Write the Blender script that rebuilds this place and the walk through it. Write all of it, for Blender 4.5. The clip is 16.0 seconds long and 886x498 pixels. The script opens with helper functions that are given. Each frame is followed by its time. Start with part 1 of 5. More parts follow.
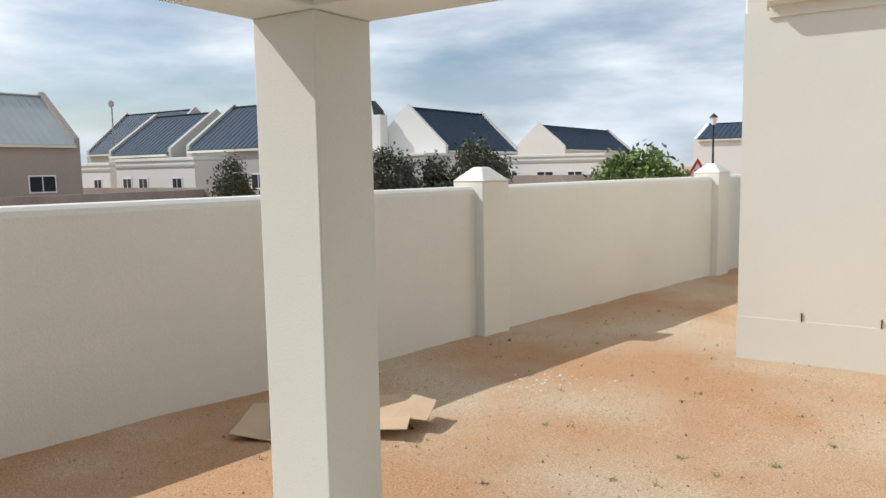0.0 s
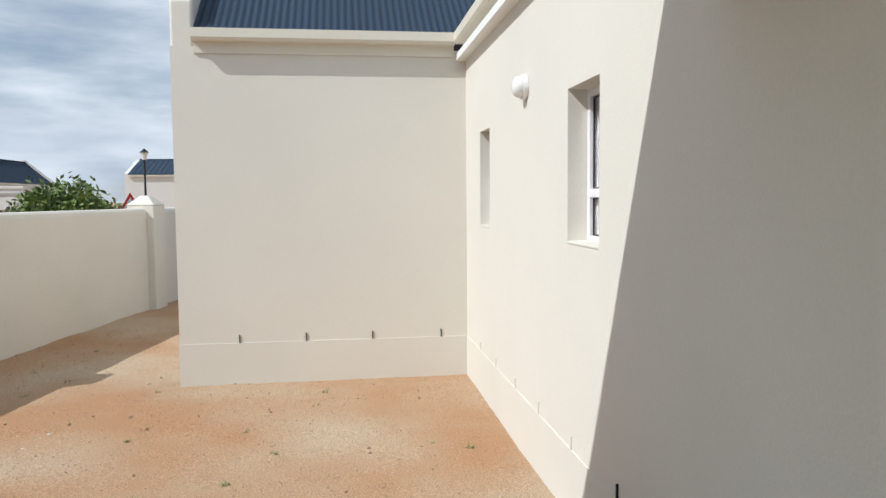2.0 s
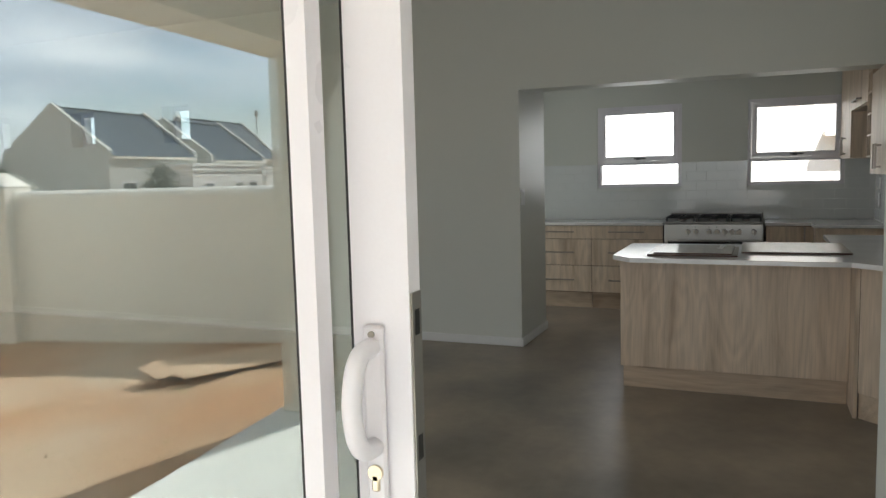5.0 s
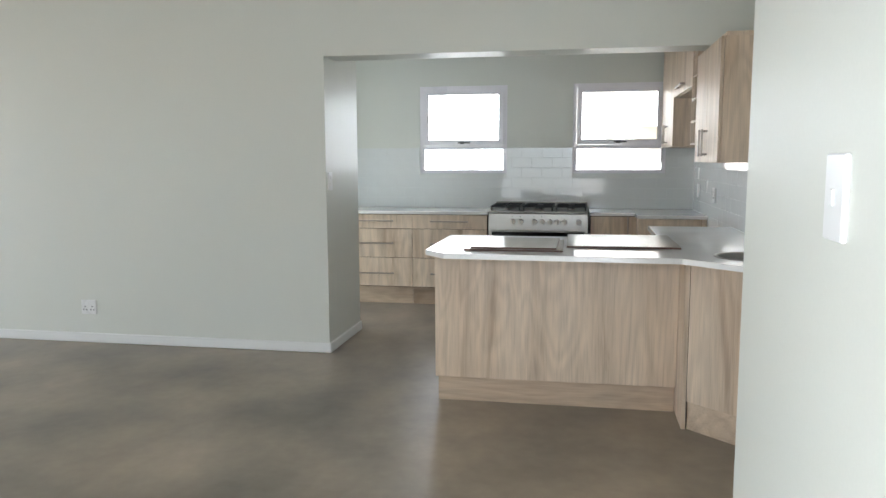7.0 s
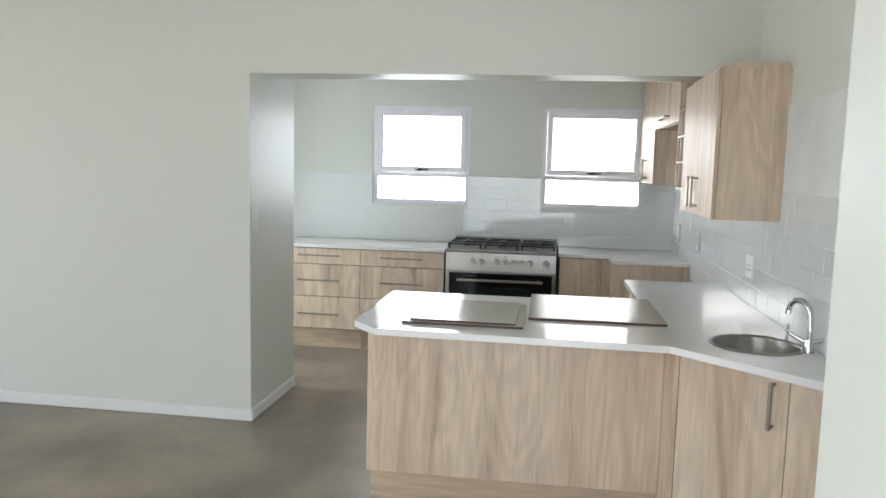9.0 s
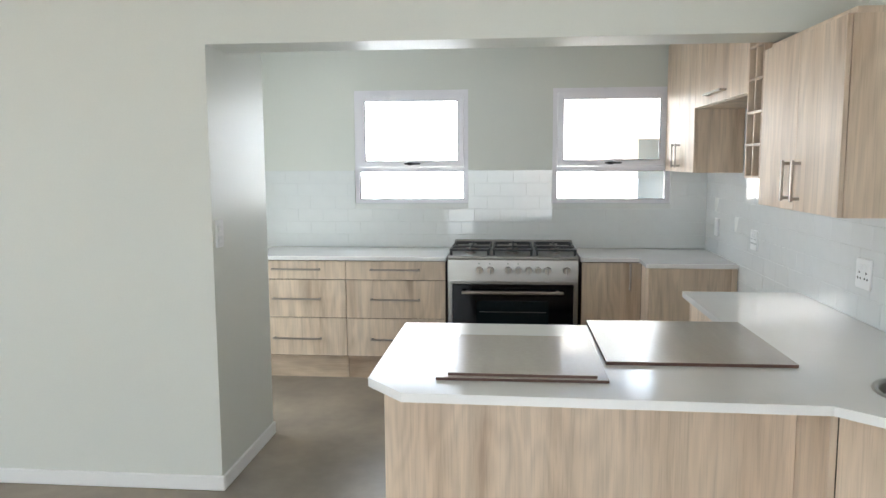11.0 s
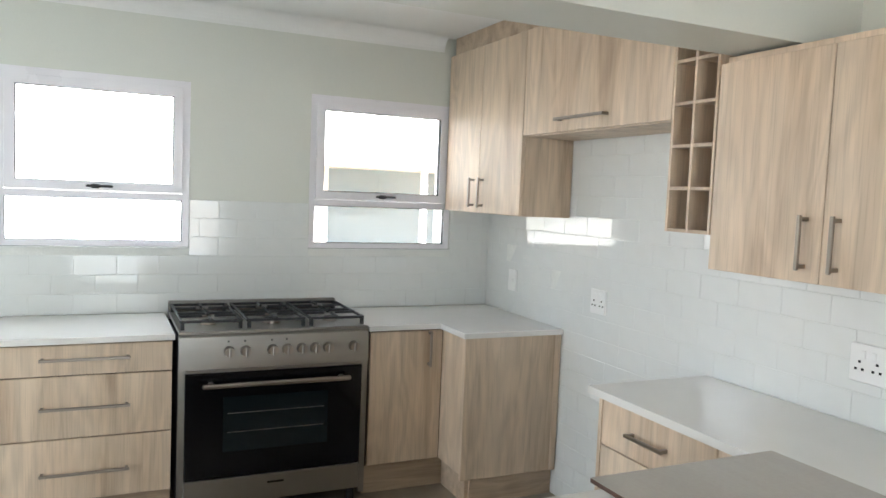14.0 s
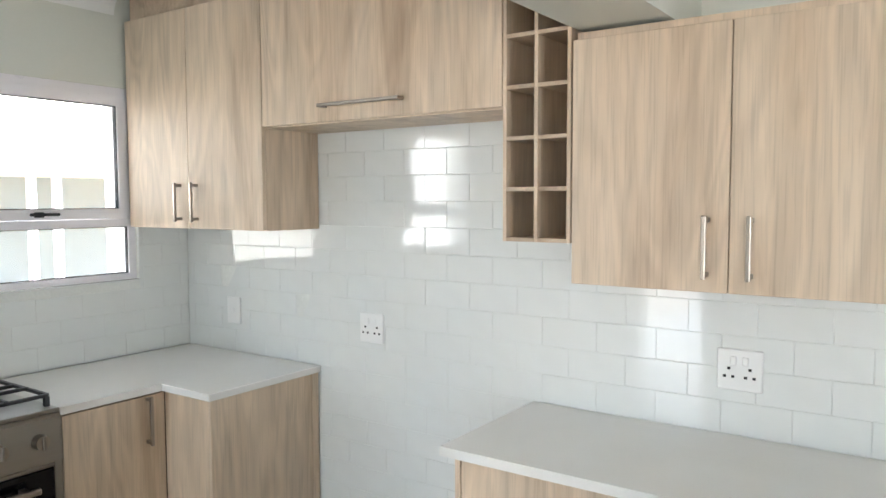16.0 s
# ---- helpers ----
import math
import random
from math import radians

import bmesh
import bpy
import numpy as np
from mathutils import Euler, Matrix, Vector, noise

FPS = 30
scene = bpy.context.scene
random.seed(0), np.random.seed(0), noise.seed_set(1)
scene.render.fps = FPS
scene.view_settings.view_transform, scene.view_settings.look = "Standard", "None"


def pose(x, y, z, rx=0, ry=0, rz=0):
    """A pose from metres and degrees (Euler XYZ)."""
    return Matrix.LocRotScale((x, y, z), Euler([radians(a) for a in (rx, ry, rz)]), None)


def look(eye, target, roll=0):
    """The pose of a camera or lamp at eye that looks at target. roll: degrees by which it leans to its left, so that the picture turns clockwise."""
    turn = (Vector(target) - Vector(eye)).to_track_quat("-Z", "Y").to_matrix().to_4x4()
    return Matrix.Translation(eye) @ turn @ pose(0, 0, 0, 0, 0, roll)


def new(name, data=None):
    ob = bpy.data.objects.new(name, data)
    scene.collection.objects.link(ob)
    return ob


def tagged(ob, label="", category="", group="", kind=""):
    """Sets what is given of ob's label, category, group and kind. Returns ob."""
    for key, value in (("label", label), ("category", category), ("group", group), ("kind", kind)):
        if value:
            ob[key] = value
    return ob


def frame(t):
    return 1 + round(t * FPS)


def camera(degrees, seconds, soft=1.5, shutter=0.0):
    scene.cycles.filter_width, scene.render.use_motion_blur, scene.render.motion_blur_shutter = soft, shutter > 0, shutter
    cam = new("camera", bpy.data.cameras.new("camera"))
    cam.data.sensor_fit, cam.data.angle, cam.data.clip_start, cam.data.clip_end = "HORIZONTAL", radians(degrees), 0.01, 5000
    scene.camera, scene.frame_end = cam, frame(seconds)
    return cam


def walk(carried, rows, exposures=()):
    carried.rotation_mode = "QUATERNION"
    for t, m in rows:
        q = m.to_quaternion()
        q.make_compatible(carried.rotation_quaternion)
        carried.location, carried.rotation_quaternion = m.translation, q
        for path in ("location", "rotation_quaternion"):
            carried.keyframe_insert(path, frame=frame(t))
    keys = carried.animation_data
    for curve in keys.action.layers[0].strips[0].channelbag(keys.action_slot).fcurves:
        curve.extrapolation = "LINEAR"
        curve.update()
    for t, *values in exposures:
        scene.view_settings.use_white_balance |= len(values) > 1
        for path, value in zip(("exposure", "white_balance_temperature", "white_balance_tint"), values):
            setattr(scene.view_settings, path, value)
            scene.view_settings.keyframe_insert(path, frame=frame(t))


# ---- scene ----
cam = camera(61.4, 16.0)
PATH = [
    (0, (1.039, 0.367, 1.577), (-0.071, 2.016, 1.363), -1.0),
    (0.5, (0.979, 0.467, 1.486), (0.187, 2.295, 1.32), -0.1),
    (1, (0.979, 0.491, 1.498), (0.503, 2.427, 1.343), -0.2),
    (1.5, (0.973, 0.459, 1.498), (0.809, 2.447, 1.35), -0.5),
    (2, (1.011, 0.454, 1.498), (1.274, 2.432, 1.362), -0.5),
    (2.5, (1.044, 0.455, 1.497), (1.802, 2.301, 1.372), -0.0),
    (3, (1.151, 0.409, 1.482), (2.34, 2.013, 1.362), 0.0),
    (3.5, (1.311, 0.401, 1.448), (2.727, 1.808, 1.325), -1.4),
    (4, (1.461, 0.361, 1.442), (3.012, 1.615, 1.289), -2.3),
    (4.5, (1.607, 0.351, 1.438), (3.316, 1.375, 1.266), -1.7),
    (5, (1.746, 0.322, 1.434), (3.578, 1.1, 1.236), -1.5),
    (5.2, (1.807, 0.339, 1.439), (3.69, 0.968, 1.205), -0.7),
    (7.3, (2.738, 0.342, 1.385), (4.691, 0.7, 1.142), -0.1),
    (7.5, (2.87, 0.34, 1.412), (4.816, 0.719, 1.148), -0.0),
    (8, (3.099, 0.336, 1.54), (5.05, 0.697, 1.29), 0.0),
    (8.5, (3.203, 0.321, 1.579), (5.165, 0.638, 1.357), 1.1),
    (10.8, (4.188, 0.647, 1.56), (6.166, 0.843, 1.331), -0.0),
    (11, (4.267, 0.719, 1.567), (6.245, 0.91, 1.334), -0.3),
    (11.5, (4.567, 0.869, 1.569), (6.547, 1.053, 1.35), -0.7),
    (12, (4.856, 1.008, 1.569), (6.837, 1.173, 1.348), -0.5),
    (12.5, (5.131, 1.16, 1.56), (7.118, 1.172, 1.325), -1.0),
    (13, (5.387, 1.302, 1.56), (7.358, 1.06, 1.317), -0.9),
    (13.5, (5.664, 1.403, 1.576), (7.586, 0.889, 1.371), 1.0),
    (14, (5.9, 1.505, 1.58), (7.712, 0.671, 1.435), 2.4),
    (14.5, (6.133, 1.588, 1.601), (7.794, 0.481, 1.485), 1.6),
    (15, (6.409, 1.622, 1.614), (7.921, 0.317, 1.504), 0.8),
    (15.5, (6.653, 1.621, 1.61), (7.967, 0.117, 1.504), 0.3),
    (16, (6.929, 1.585, 1.609), (8.065, -0.055, 1.476), -0.2),
]
EXPOSURES = [(0.0, 0.1, 6150, 8), (1.5, -0.1, 6000, 8), (2.5, 0.0, 5900, 8), (3.0, 0.4, 5650, 8), (3.5, 1.1, 5700, 8), (4.0, 1.4, 5850, 8), (4.5, 1.5, 6100, 8), (5.2, 1.65, 6250, 8), (7.3, 3.05, 5900, 8), (8.5, 3.2, 5900, 8), (11.0, 3.3, 5950, 8), (12.5, 3.35, 5950, 8), (14.0, 3.5, 6050, 8), (15.0, 3.65, 6050, 8), (16.0, 3.65, 6050, 8)]
walk(cam, [(t, look(eye, target, roll)) for t, eye, target, roll in PATH], EXPOSURES)

# ---------------------------------------------------------------- world and sun
SUN_DIR = Vector((-0.97, -0.40, 1.0)).normalized()
world = bpy.data.worlds.new("cloudy_sky")
scene.world = world
world.use_nodes = True
wn, wl = world.node_tree.nodes, world.node_tree.links
wn.clear()
sky = wn.new("ShaderNodeTexSky")
sky.sky_type, sky.sun_disc = "NISHITA", False
sky.sun_elevation = math.asin(SUN_DIR.z)
sky.sun_rotation = math.atan2(SUN_DIR.x, SUN_DIR.y)
wtc = wn.new("ShaderNodeTexCoord")
wmap = wn.new("ShaderNodeMapping")
wmap.inputs["Scale"].default_value = (1.3, 1.3, 5.0)
wno = wn.new("ShaderNodeTexNoise")
wno.inputs["Scale"].default_value, wno.inputs["Detail"].default_value, wno.inputs["Roughness"].default_value = 1.9, 7, 0.55
wramp = wn.new("ShaderNodeValToRGB")
wramp.color_ramp.elements[0].position, wramp.color_ramp.elements[1].position = 0.31, 0.54
wcl = wn.new("ShaderNodeTexNoise")
wcl.inputs["Scale"].default_value, wcl.inputs["Detail"].default_value = 3.1, 6
wcr = wn.new("ShaderNodeValToRGB")
wcr.color_ramp.elements[0].position, wcr.color_ramp.elements[0].color = 0.33, (5.0, 5.7, 6.6, 1)
wcr.color_ramp.elements[1].position, wcr.color_ramp.elements[1].color = 0.68, (10.0, 10.3, 10.6, 1)
wmix = wn.new("ShaderNodeMix")
wmix.data_type = "RGBA"
wbg = wn.new("ShaderNodeBackground")
wbg.inputs["Strength"].default_value = 0.092
wout = wn.new("ShaderNodeOutputWorld")
wl.new(wtc.outputs["Generated"], wmap.inputs["Vector"])
wl.new(wmap.outputs[0], wno.inputs["Vector"])
wl.new(wmap.outputs[0], wcl.inputs["Vector"])
wl.new(wno.outputs["Fac"], wramp.inputs["Fac"])
wl.new(wcl.outputs["Fac"], wcr.inputs["Fac"])
wl.new(wramp.outputs["Color"], wmix.inputs["Factor"])
wl.new(sky.outputs["Color"], wmix.inputs["A"])
wl.new(wcr.outputs["Color"], wmix.inputs["B"])
wl.new(wmix.outputs["Result"], wbg.inputs["Color"])
wl.new(wbg.outputs[0], wout.inputs["Surface"])

sun_data = bpy.data.lights.new("sun", "SUN")
sun_data.energy, sun_data.angle, sun_data.color = 4.0, radians(0.5), (1.0, 0.96, 0.90)
sun = new("sun", sun_data)
sun.matrix_world = look(SUN_DIR * 40, (0, 0, 0))
# added area lamp in an unseen opening at the living room's far end, brightens the rooms
sky_in = bpy.data.lights.new("added_light_living_end", "AREA")
sky_in.shape, sky_in.size, sky_in.size_y, sky_in.energy, sky_in.color = "RECTANGLE", 3.7, 2.15, 6.8, (0.94, 0.97, 1.0)
new("added_light_living_end", sky_in).matrix_world = look((5.0, 8.45, 1.2), (5.0, 0, 1.2))

# added area lamp in an unseen gap in the kitchen's end wall, lights tiles and units
back_in = bpy.data.lights.new("added_light_kitchen_end", "AREA")
back_in.shape, back_in.size, back_in.size_y, back_in.energy, back_in.color = "RECTANGLE", 0.6, 2.0, 1.3, (0.94, 0.97, 1.0)
new("added_light_kitchen_end", back_in).matrix_world = look((8.85, 3.38, 1.15), (8.85, 0, 1.15))
# sky light that enters by the kitchen window beside the drawers
win_in = bpy.data.lights.new("sky_in_window", "AREA")
win_in.shape, win_in.size, win_in.size_y, win_in.energy, win_in.color = "RECTANGLE", 0.87, 0.85, 1.2, (0.92, 0.96, 1.0)
new("sky_in_window", win_in).matrix_world = look((10.31, 1.525, 1.68), (0, 1.525, 1.68))
# sky light that enters by the sliding door
door_in = bpy.data.lights.new("sky_in_sliding_door", "AREA")
door_in.shape, door_in.size, door_in.size_y, door_in.energy, door_in.color = "RECTANGLE", 1.95, 2.0, 5.2, (0.97, 0.98, 1.0)
new("sky_in_sliding_door", door_in).matrix_world = look((2.60, 0.93, 1.12), (9, 0.93, 1.12))

# ---------------------------------------------------------------- materials
MATS = {}


def mat(name, color, rough=0.6, metal=0.0, var=0.08, scale=(6, 6, 6), fine=60.0, bump=0.1, color2=None, spec=0.5, rnd=0.0, lo=0.3, hi=0.7, coarse=0.35, rvar=0.1):
    """A procedural surface: a coarse and a fine noise shift the colour, the roughness and the relief."""
    m = bpy.data.materials.new(name)
    m.use_nodes = True
    n, l = m.node_tree.nodes, m.node_tree.links
    b = n["Principled BSDF"]
    tc = n.new("ShaderNodeTexCoord")
    mp = n.new("ShaderNodeMapping")
    mp.inputs["Scale"].default_value = scale
    l.new(tc.outputs["Object"], mp.inputs["Vector"])
    info = n.new("ShaderNodeObjectInfo")
    if rnd:
        mul = n.new("ShaderNodeMath")
        mul.operation = "MULTIPLY"
        mul.inputs[1].default_value = 37.0
        l.new(info.outputs["Random"], mul.inputs[0])
        l.new(mul.outputs[0], mp.inputs["Location"])
    na = n.new("ShaderNodeTexNoise")
    na.inputs["Scale"].default_value, na.inputs["Detail"].default_value = 1.0, 5
    l.new(mp.outputs[0], na.inputs["Vector"])
    nf = n.new("ShaderNodeTexNoise")
    nf.inputs["Scale"].default_value, nf.inputs["Detail"].default_value = fine, 3
    l.new(tc.outputs["Object"], nf.inputs["Vector"])
    ramp = n.new("ShaderNodeValToRGB")
    c2 = color2 or tuple(c * (1 - 2.2 * var) for c in color)
    ramp.color_ramp.elements[0].position, ramp.color_ramp.elements[1].position = lo, hi
    ramp.color_ramp.elements[0].color, ramp.color_ramp.elements[1].color = (*c2, 1), (*color, 1)
    l.new(na.outputs["Fac"], ramp.inputs["Fac"])
    hsv = n.new("ShaderNodeHueSaturation")
    l.new(ramp.outputs["Color"], hsv.inputs["Color"])
    mr = n.new("ShaderNodeMapRange")
    mr.inputs["From Min"].default_value, mr.inputs["From Max"].default_value = 0.25, 0.75
    mr.inputs["To Min"].default_value, mr.inputs["To Max"].default_value = 1 - var, 1 + var
    l.new(nf.outputs["Fac"], mr.inputs["Value"])
    l.new(mr.outputs[0], hsv.inputs["Value"])
    l.new(hsv.outputs["Color"], b.inputs["Base Color"])
    rr = n.new("ShaderNodeMapRange")
    rr.inputs["To Min"].default_value, rr.inputs["To Max"].default_value = max(0.02, rough - rvar), min(1, rough + rvar)
    l.new(na.outputs["Fac"], rr.inputs["Value"])
    l.new(rr.outputs[0], b.inputs["Roughness"])
    b.inputs["Metallic"].default_value, b.inputs["Specular IOR Level"].default_value = metal, spec
    if bump:
        add = n.new("ShaderNodeMath")
        add.operation = "MULTIPLY_ADD"
        add.inputs[1].default_value = coarse
        l.new(na.outputs["Fac"], add.inputs[0])
        l.new(nf.outputs["Fac"], add.inputs[2])
        bp = n.new("ShaderNodeBump")
        bp.inputs["Strength"].default_value, bp.inputs["Distance"].default_value = bump, 0.01
        l.new(add.outputs[0], bp.inputs["Height"])
        l.new(bp.outputs[0], b.inputs["Normal"])
    MATS[name] = m
    return m


def wood(name, light, mid, dark, horizontal=False):
    """Oak-look board: broad tonal bands, arched growth rings, soft knots and short dark pores along the grain."""
    m = bpy.data.materials.new(name)
    m.use_nodes = True
    n, l = m.node_tree.nodes, m.node_tree.links
    b = n["Principled BSDF"]
    tc = n.new("ShaderNodeTexCoord")
    info = n.new("ShaderNodeObjectInfo")
    mul = n.new("ShaderNodeMath")
    mul.operation = "MULTIPLY"
    mul.inputs[1].default_value = 23.0
    l.new(info.outputs["Random"], mul.inputs[0])

    def mapped(across, along):
        mp = n.new("ShaderNodeMapping")
        mp.inputs["Scale"].default_value = (across, along, across) if horizontal else (across, across, along)
        l.new(tc.outputs["Object"], mp.inputs["Vector"])
        l.new(mul.outputs[0], mp.inputs["Location"])
        return mp

    def streak(across, along, detail, dist):
        t = n.new("ShaderNodeTexNoise")
        t.inputs["Scale"].default_value, t.inputs["Detail"].default_value, t.inputs["Distortion"].default_value = 1, detail, dist
        l.new(mapped(across, along).outputs[0], t.inputs["Vector"])
        return t

    def spread(node, lo, hi, out0, out1):
        q = n.new("ShaderNodeMapRange")
        q.inputs["From Min"].default_value, q.inputs["From Max"].default_value = lo, hi
        q.inputs["To Min"].default_value, q.inputs["To Max"].default_value = out0, out1
        l.new(node.outputs[0], q.inputs["Value"])
        return q

    def product(p, q):
        k = n.new("ShaderNodeMath")
        k.operation = "MULTIPLY"
        l.new(p.outputs[0], k.inputs[0])
        l.new(q.outputs[0], k.inputs[1])
        return k

    broad = streak(5.5, 0.8, 5, 0.9)
    rings = n.new("ShaderNodeMath")
    rings.operation = "SINE"
    warp = streak(3.4, 0.75, 2, 0.7)
    many = n.new("ShaderNodeMath")
    many.operation = "MULTIPLY"
    many.inputs[1].default_value = 60.0
    l.new(warp.outputs[0], many.inputs[0])
    l.new(many.outputs[0], rings.inputs[0])
    dashes = streak(15, 1.3, 6, 1.2)
    pores = streak(190, 5.0, 2, 0.0)
    r = n.new("ShaderNodeValToRGB")
    e = r.color_ramp.elements
    e[0].position, e[0].color = 0.30, (*dark, 1)
    e[1].position, e[1].color = 0.62, (*light, 1)
    k = e.new(0.42)
    k.color = (*mid, 1)
    l.new(broad.outputs[0], r.inputs["Fac"])
    value = product(product(spread(rings, -1, 1, 0.92, 1.03), spread(dashes, 0.30, 0.56, 0.86, 1.04)), spread(pores, 0.34, 0.5, 0.90, 1.02))
    hsv = n.new("ShaderNodeHueSaturation")
    l.new(r.outputs["Color"], hsv.inputs["Color"])
    l.new(value.outputs[0], hsv.inputs["Value"])
    l.new(hsv.outputs["Color"], b.inputs["Base Color"])
    b.inputs["Roughness"].default_value = 0.42
    bp = n.new("ShaderNodeBump")
    bp.inputs["Strength"].default_value, bp.inputs["Distance"].default_value = 0.12, 0.003
    l.new(pores.outputs[0], bp.inputs["Height"])
    l.new(bp.outputs[0], b.inputs["Normal"])
    MATS[name] = m
    return m


def glass(name, ior, tint=(1, 1, 1)):
    m = bpy.data.materials.new(name)
    m.use_nodes = True
    b = m.node_tree.nodes["Principled BSDF"]
    b.inputs["Base Color"].default_value = (*tint, 1)
    b.inputs["Roughness"].default_value, b.inputs["IOR"].default_value, b.inputs["Transmission Weight"].default_value = 0.0, ior, 1.0
    return m


PLASTER = mat("cream_plaster", (0.72, 0.69, 0.62), 0.85, var=0.03, scale=(0.7, 0.7, 0.7), fine=90, bump=0.12)
BOUNDARY = mat("boundary_plaster", (0.71, 0.68, 0.61), 0.9, var=0.04, scale=(0.6, 0.6, 0.9), fine=50, bump=0.25)
WALLPAINT = mat("pale_wall_paint", (0.68, 0.69, 0.63), 0.45, var=0.012, scale=(0.6, 0.6, 0.6), fine=120, bump=0.04, rvar=0.05)
WHITEPAINT = mat("white_paint", (0.80, 0.80, 0.78), 0.5, var=0.012, scale=(1, 1, 1), fine=90, bump=0.03)
CEILPAINT = mat("ceiling_paint", (0.82, 0.82, 0.80), 0.8, var=0.012, scale=(1, 1, 1), fine=90, bump=0.03)
ALU = mat("white_aluminium", (0.82, 0.80, 0.83), 0.3, var=0.01, scale=(3, 3, 3), fine=200, bump=0.0)
RUBBER = mat("black_rubber", (0.015, 0.015, 0.017), 0.6, var=0.1, bump=0.0)
FLOORMAT = mat("polished_concrete", (0.42, 0.345, 0.255), 0.325, var=0.07, scale=(1.5, 1.5, 1.5), fine=14, bump=0.0, color2=(0.13, 0.112, 0.09), lo=0.24, hi=0.80, rvar=0.04)
PATIOMAT = mat("patio_screed", (0.72, 0.73, 0.69), 0.6, var=0.05, scale=(1, 1, 1), fine=40, bump=0.1)
SAND = mat("sand_ground", (0.47, 0.36, 0.25), 0.95, var=0.42, scale=(0.42, 0.42, 0.42), fine=85, bump=0.8, color2=(0.42, 0.245, 0.135), lo=0.40, hi=0.60, spec=0.1)
PEBBLE = mat("pebbles", (0.56, 0.43, 0.30), 0.9, var=0.25, scale=(4, 4, 4), fine=30, bump=0.2)
ROOF = mat("blue_grey_roof_steel", (0.034, 0.055, 0.088), 0.55, var=0.07, scale=(0.6, 0.6, 0.6), fine=30, bump=0.02, spec=0.15)
ROOFLIGHT = mat("pale_roof_steel", (0.42, 0.45, 0.44), 0.5, var=0.06, scale=(0.6, 0.6, 0.6), fine=30, bump=0.02)
CREAMTRIM = mat("cream_gutter_paint", (0.72, 0.68, 0.58), 0.45, var=0.02, scale=(2, 2, 2), fine=80, bump=0.02)
HOUSEWHITE = mat("far_white_plaster", (0.72, 0.70, 0.66), 0.9, var=0.03, scale=(0.3, 0.3, 0.3), fine=12, bump=0.05)
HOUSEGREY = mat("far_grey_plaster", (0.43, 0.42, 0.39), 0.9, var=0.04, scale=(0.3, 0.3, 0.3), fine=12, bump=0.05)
BLUEGREY = mat("blue_grey_plaster", (0.22, 0.275, 0.31), 0.9, var=0.03, scale=(0.3, 0.3, 0.3), fine=12, bump=0.05)
HOUSETAN = mat("far_tan_plaster", (0.40, 0.34, 0.29), 0.9, var=0.05, scale=(0.3, 0.3, 0.3), fine=12, bump=0.05)
FENCEMAT = mat("stained_fence_plaster", (0.34, 0.29, 0.26), 0.9, var=0.12, scale=(0.8, 0.8, 0.25), fine=8, bump=0.1)
# plain pale pane for the neighbour's window
PALEPANE = mat("pale_pane", (0.50, 0.49, 0.44), 0.1, var=0.05, bump=0.0)
DARKPANE = mat("dark_pane", (0.03, 0.035, 0.04), 0.08, var=0.05, bump=0.0)
BLACKIRON = mat("black_iron", (0.016, 0.016, 0.017), 0.5, var=0.1, fine=120, bump=0.15)
STEEL = mat("brushed_steel", (0.31, 0.295, 0.27), 0.30, 1.0, var=0.015, scale=(1, 1, 60), fine=8, bump=0.0, rvar=0.03)
CHROME = mat("satin_chrome", (0.34, 0.30, 0.26), 0.28, 1.0, var=0.0, scale=(2, 2, 2), fine=10, bump=0.0, rvar=0.02)
OVENGLASS = mat("black_oven_glass", (0.004, 0.004, 0.005), 0.06, spec=0.25, var=0.02, bump=0.0)
OVENDARK = mat("oven_window_tint", (0.008, 0.013, 0.015), 0.05, spec=0.25, var=0.02, bump=0.0)
OAK = wood("light_oak_board", (0.67, 0.54, 0.405), (0.61, 0.48, 0.35), (0.46, 0.34, 0.235))
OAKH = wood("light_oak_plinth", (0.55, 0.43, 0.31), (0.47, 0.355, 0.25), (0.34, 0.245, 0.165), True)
# base unit carcass; shade between the fronts is put into its dark colour
CARCASS = mat("gap_shade_carcass", (0.10, 0.07, 0.05), 0.7, var=0.1, bump=0.0)
QUARTZ = mat("white_quartz", (0.80, 0.79, 0.76), 0.13, var=0.02, scale=(3, 3, 3), fine=220, bump=0.0, rvar=0.04)
TILE = mat("glossy_white_tile", (0.75, 0.765, 0.75), 0.06, spec=0.6, var=0.012, scale=(3, 3, 3), fine=14, bump=0.010, rvar=0.02, coarse=1.0)
GROUT = mat("pale_grout", (0.76, 0.77, 0.74), 0.8, var=0.05, scale=(5, 5, 5), fine=90, bump=0.1)
PLASTIC = mat("white_plastic", (0.80, 0.80, 0.79), 0.3, var=0.01, bump=0.0)
DARKHOLE = mat("dark_hole", (0.01, 0.01, 0.01), 0.8, var=0.05, bump=0.0)
CARD = mat("brown_cardboard", (0.52, 0.37, 0.235), 0.85, var=0.05, scale=(3, 3, 3), fine=60, bump=0.08)
BOARDGREY = mat("grey_laminate_board", (0.47, 0.435, 0.39), 0.2, var=0.03, scale=(2, 12, 2), fine=80, bump=0.01)
SHELFLAM = mat("pale_oak_laminate", (0.51, 0.46, 0.40), 0.15, var=0.04, scale=(1, 14, 2), fine=70, bump=0.005)
BOARDEDGE = mat("brown_board_edge", (0.11, 0.055, 0.038), 0.6, var=0.1, bump=0.0)
LEAFDARK = mat("olive_leaves", (0.085, 0.095, 0.055), 0.6, var=0.3, scale=(5, 5, 5), fine=20, bump=0.0)
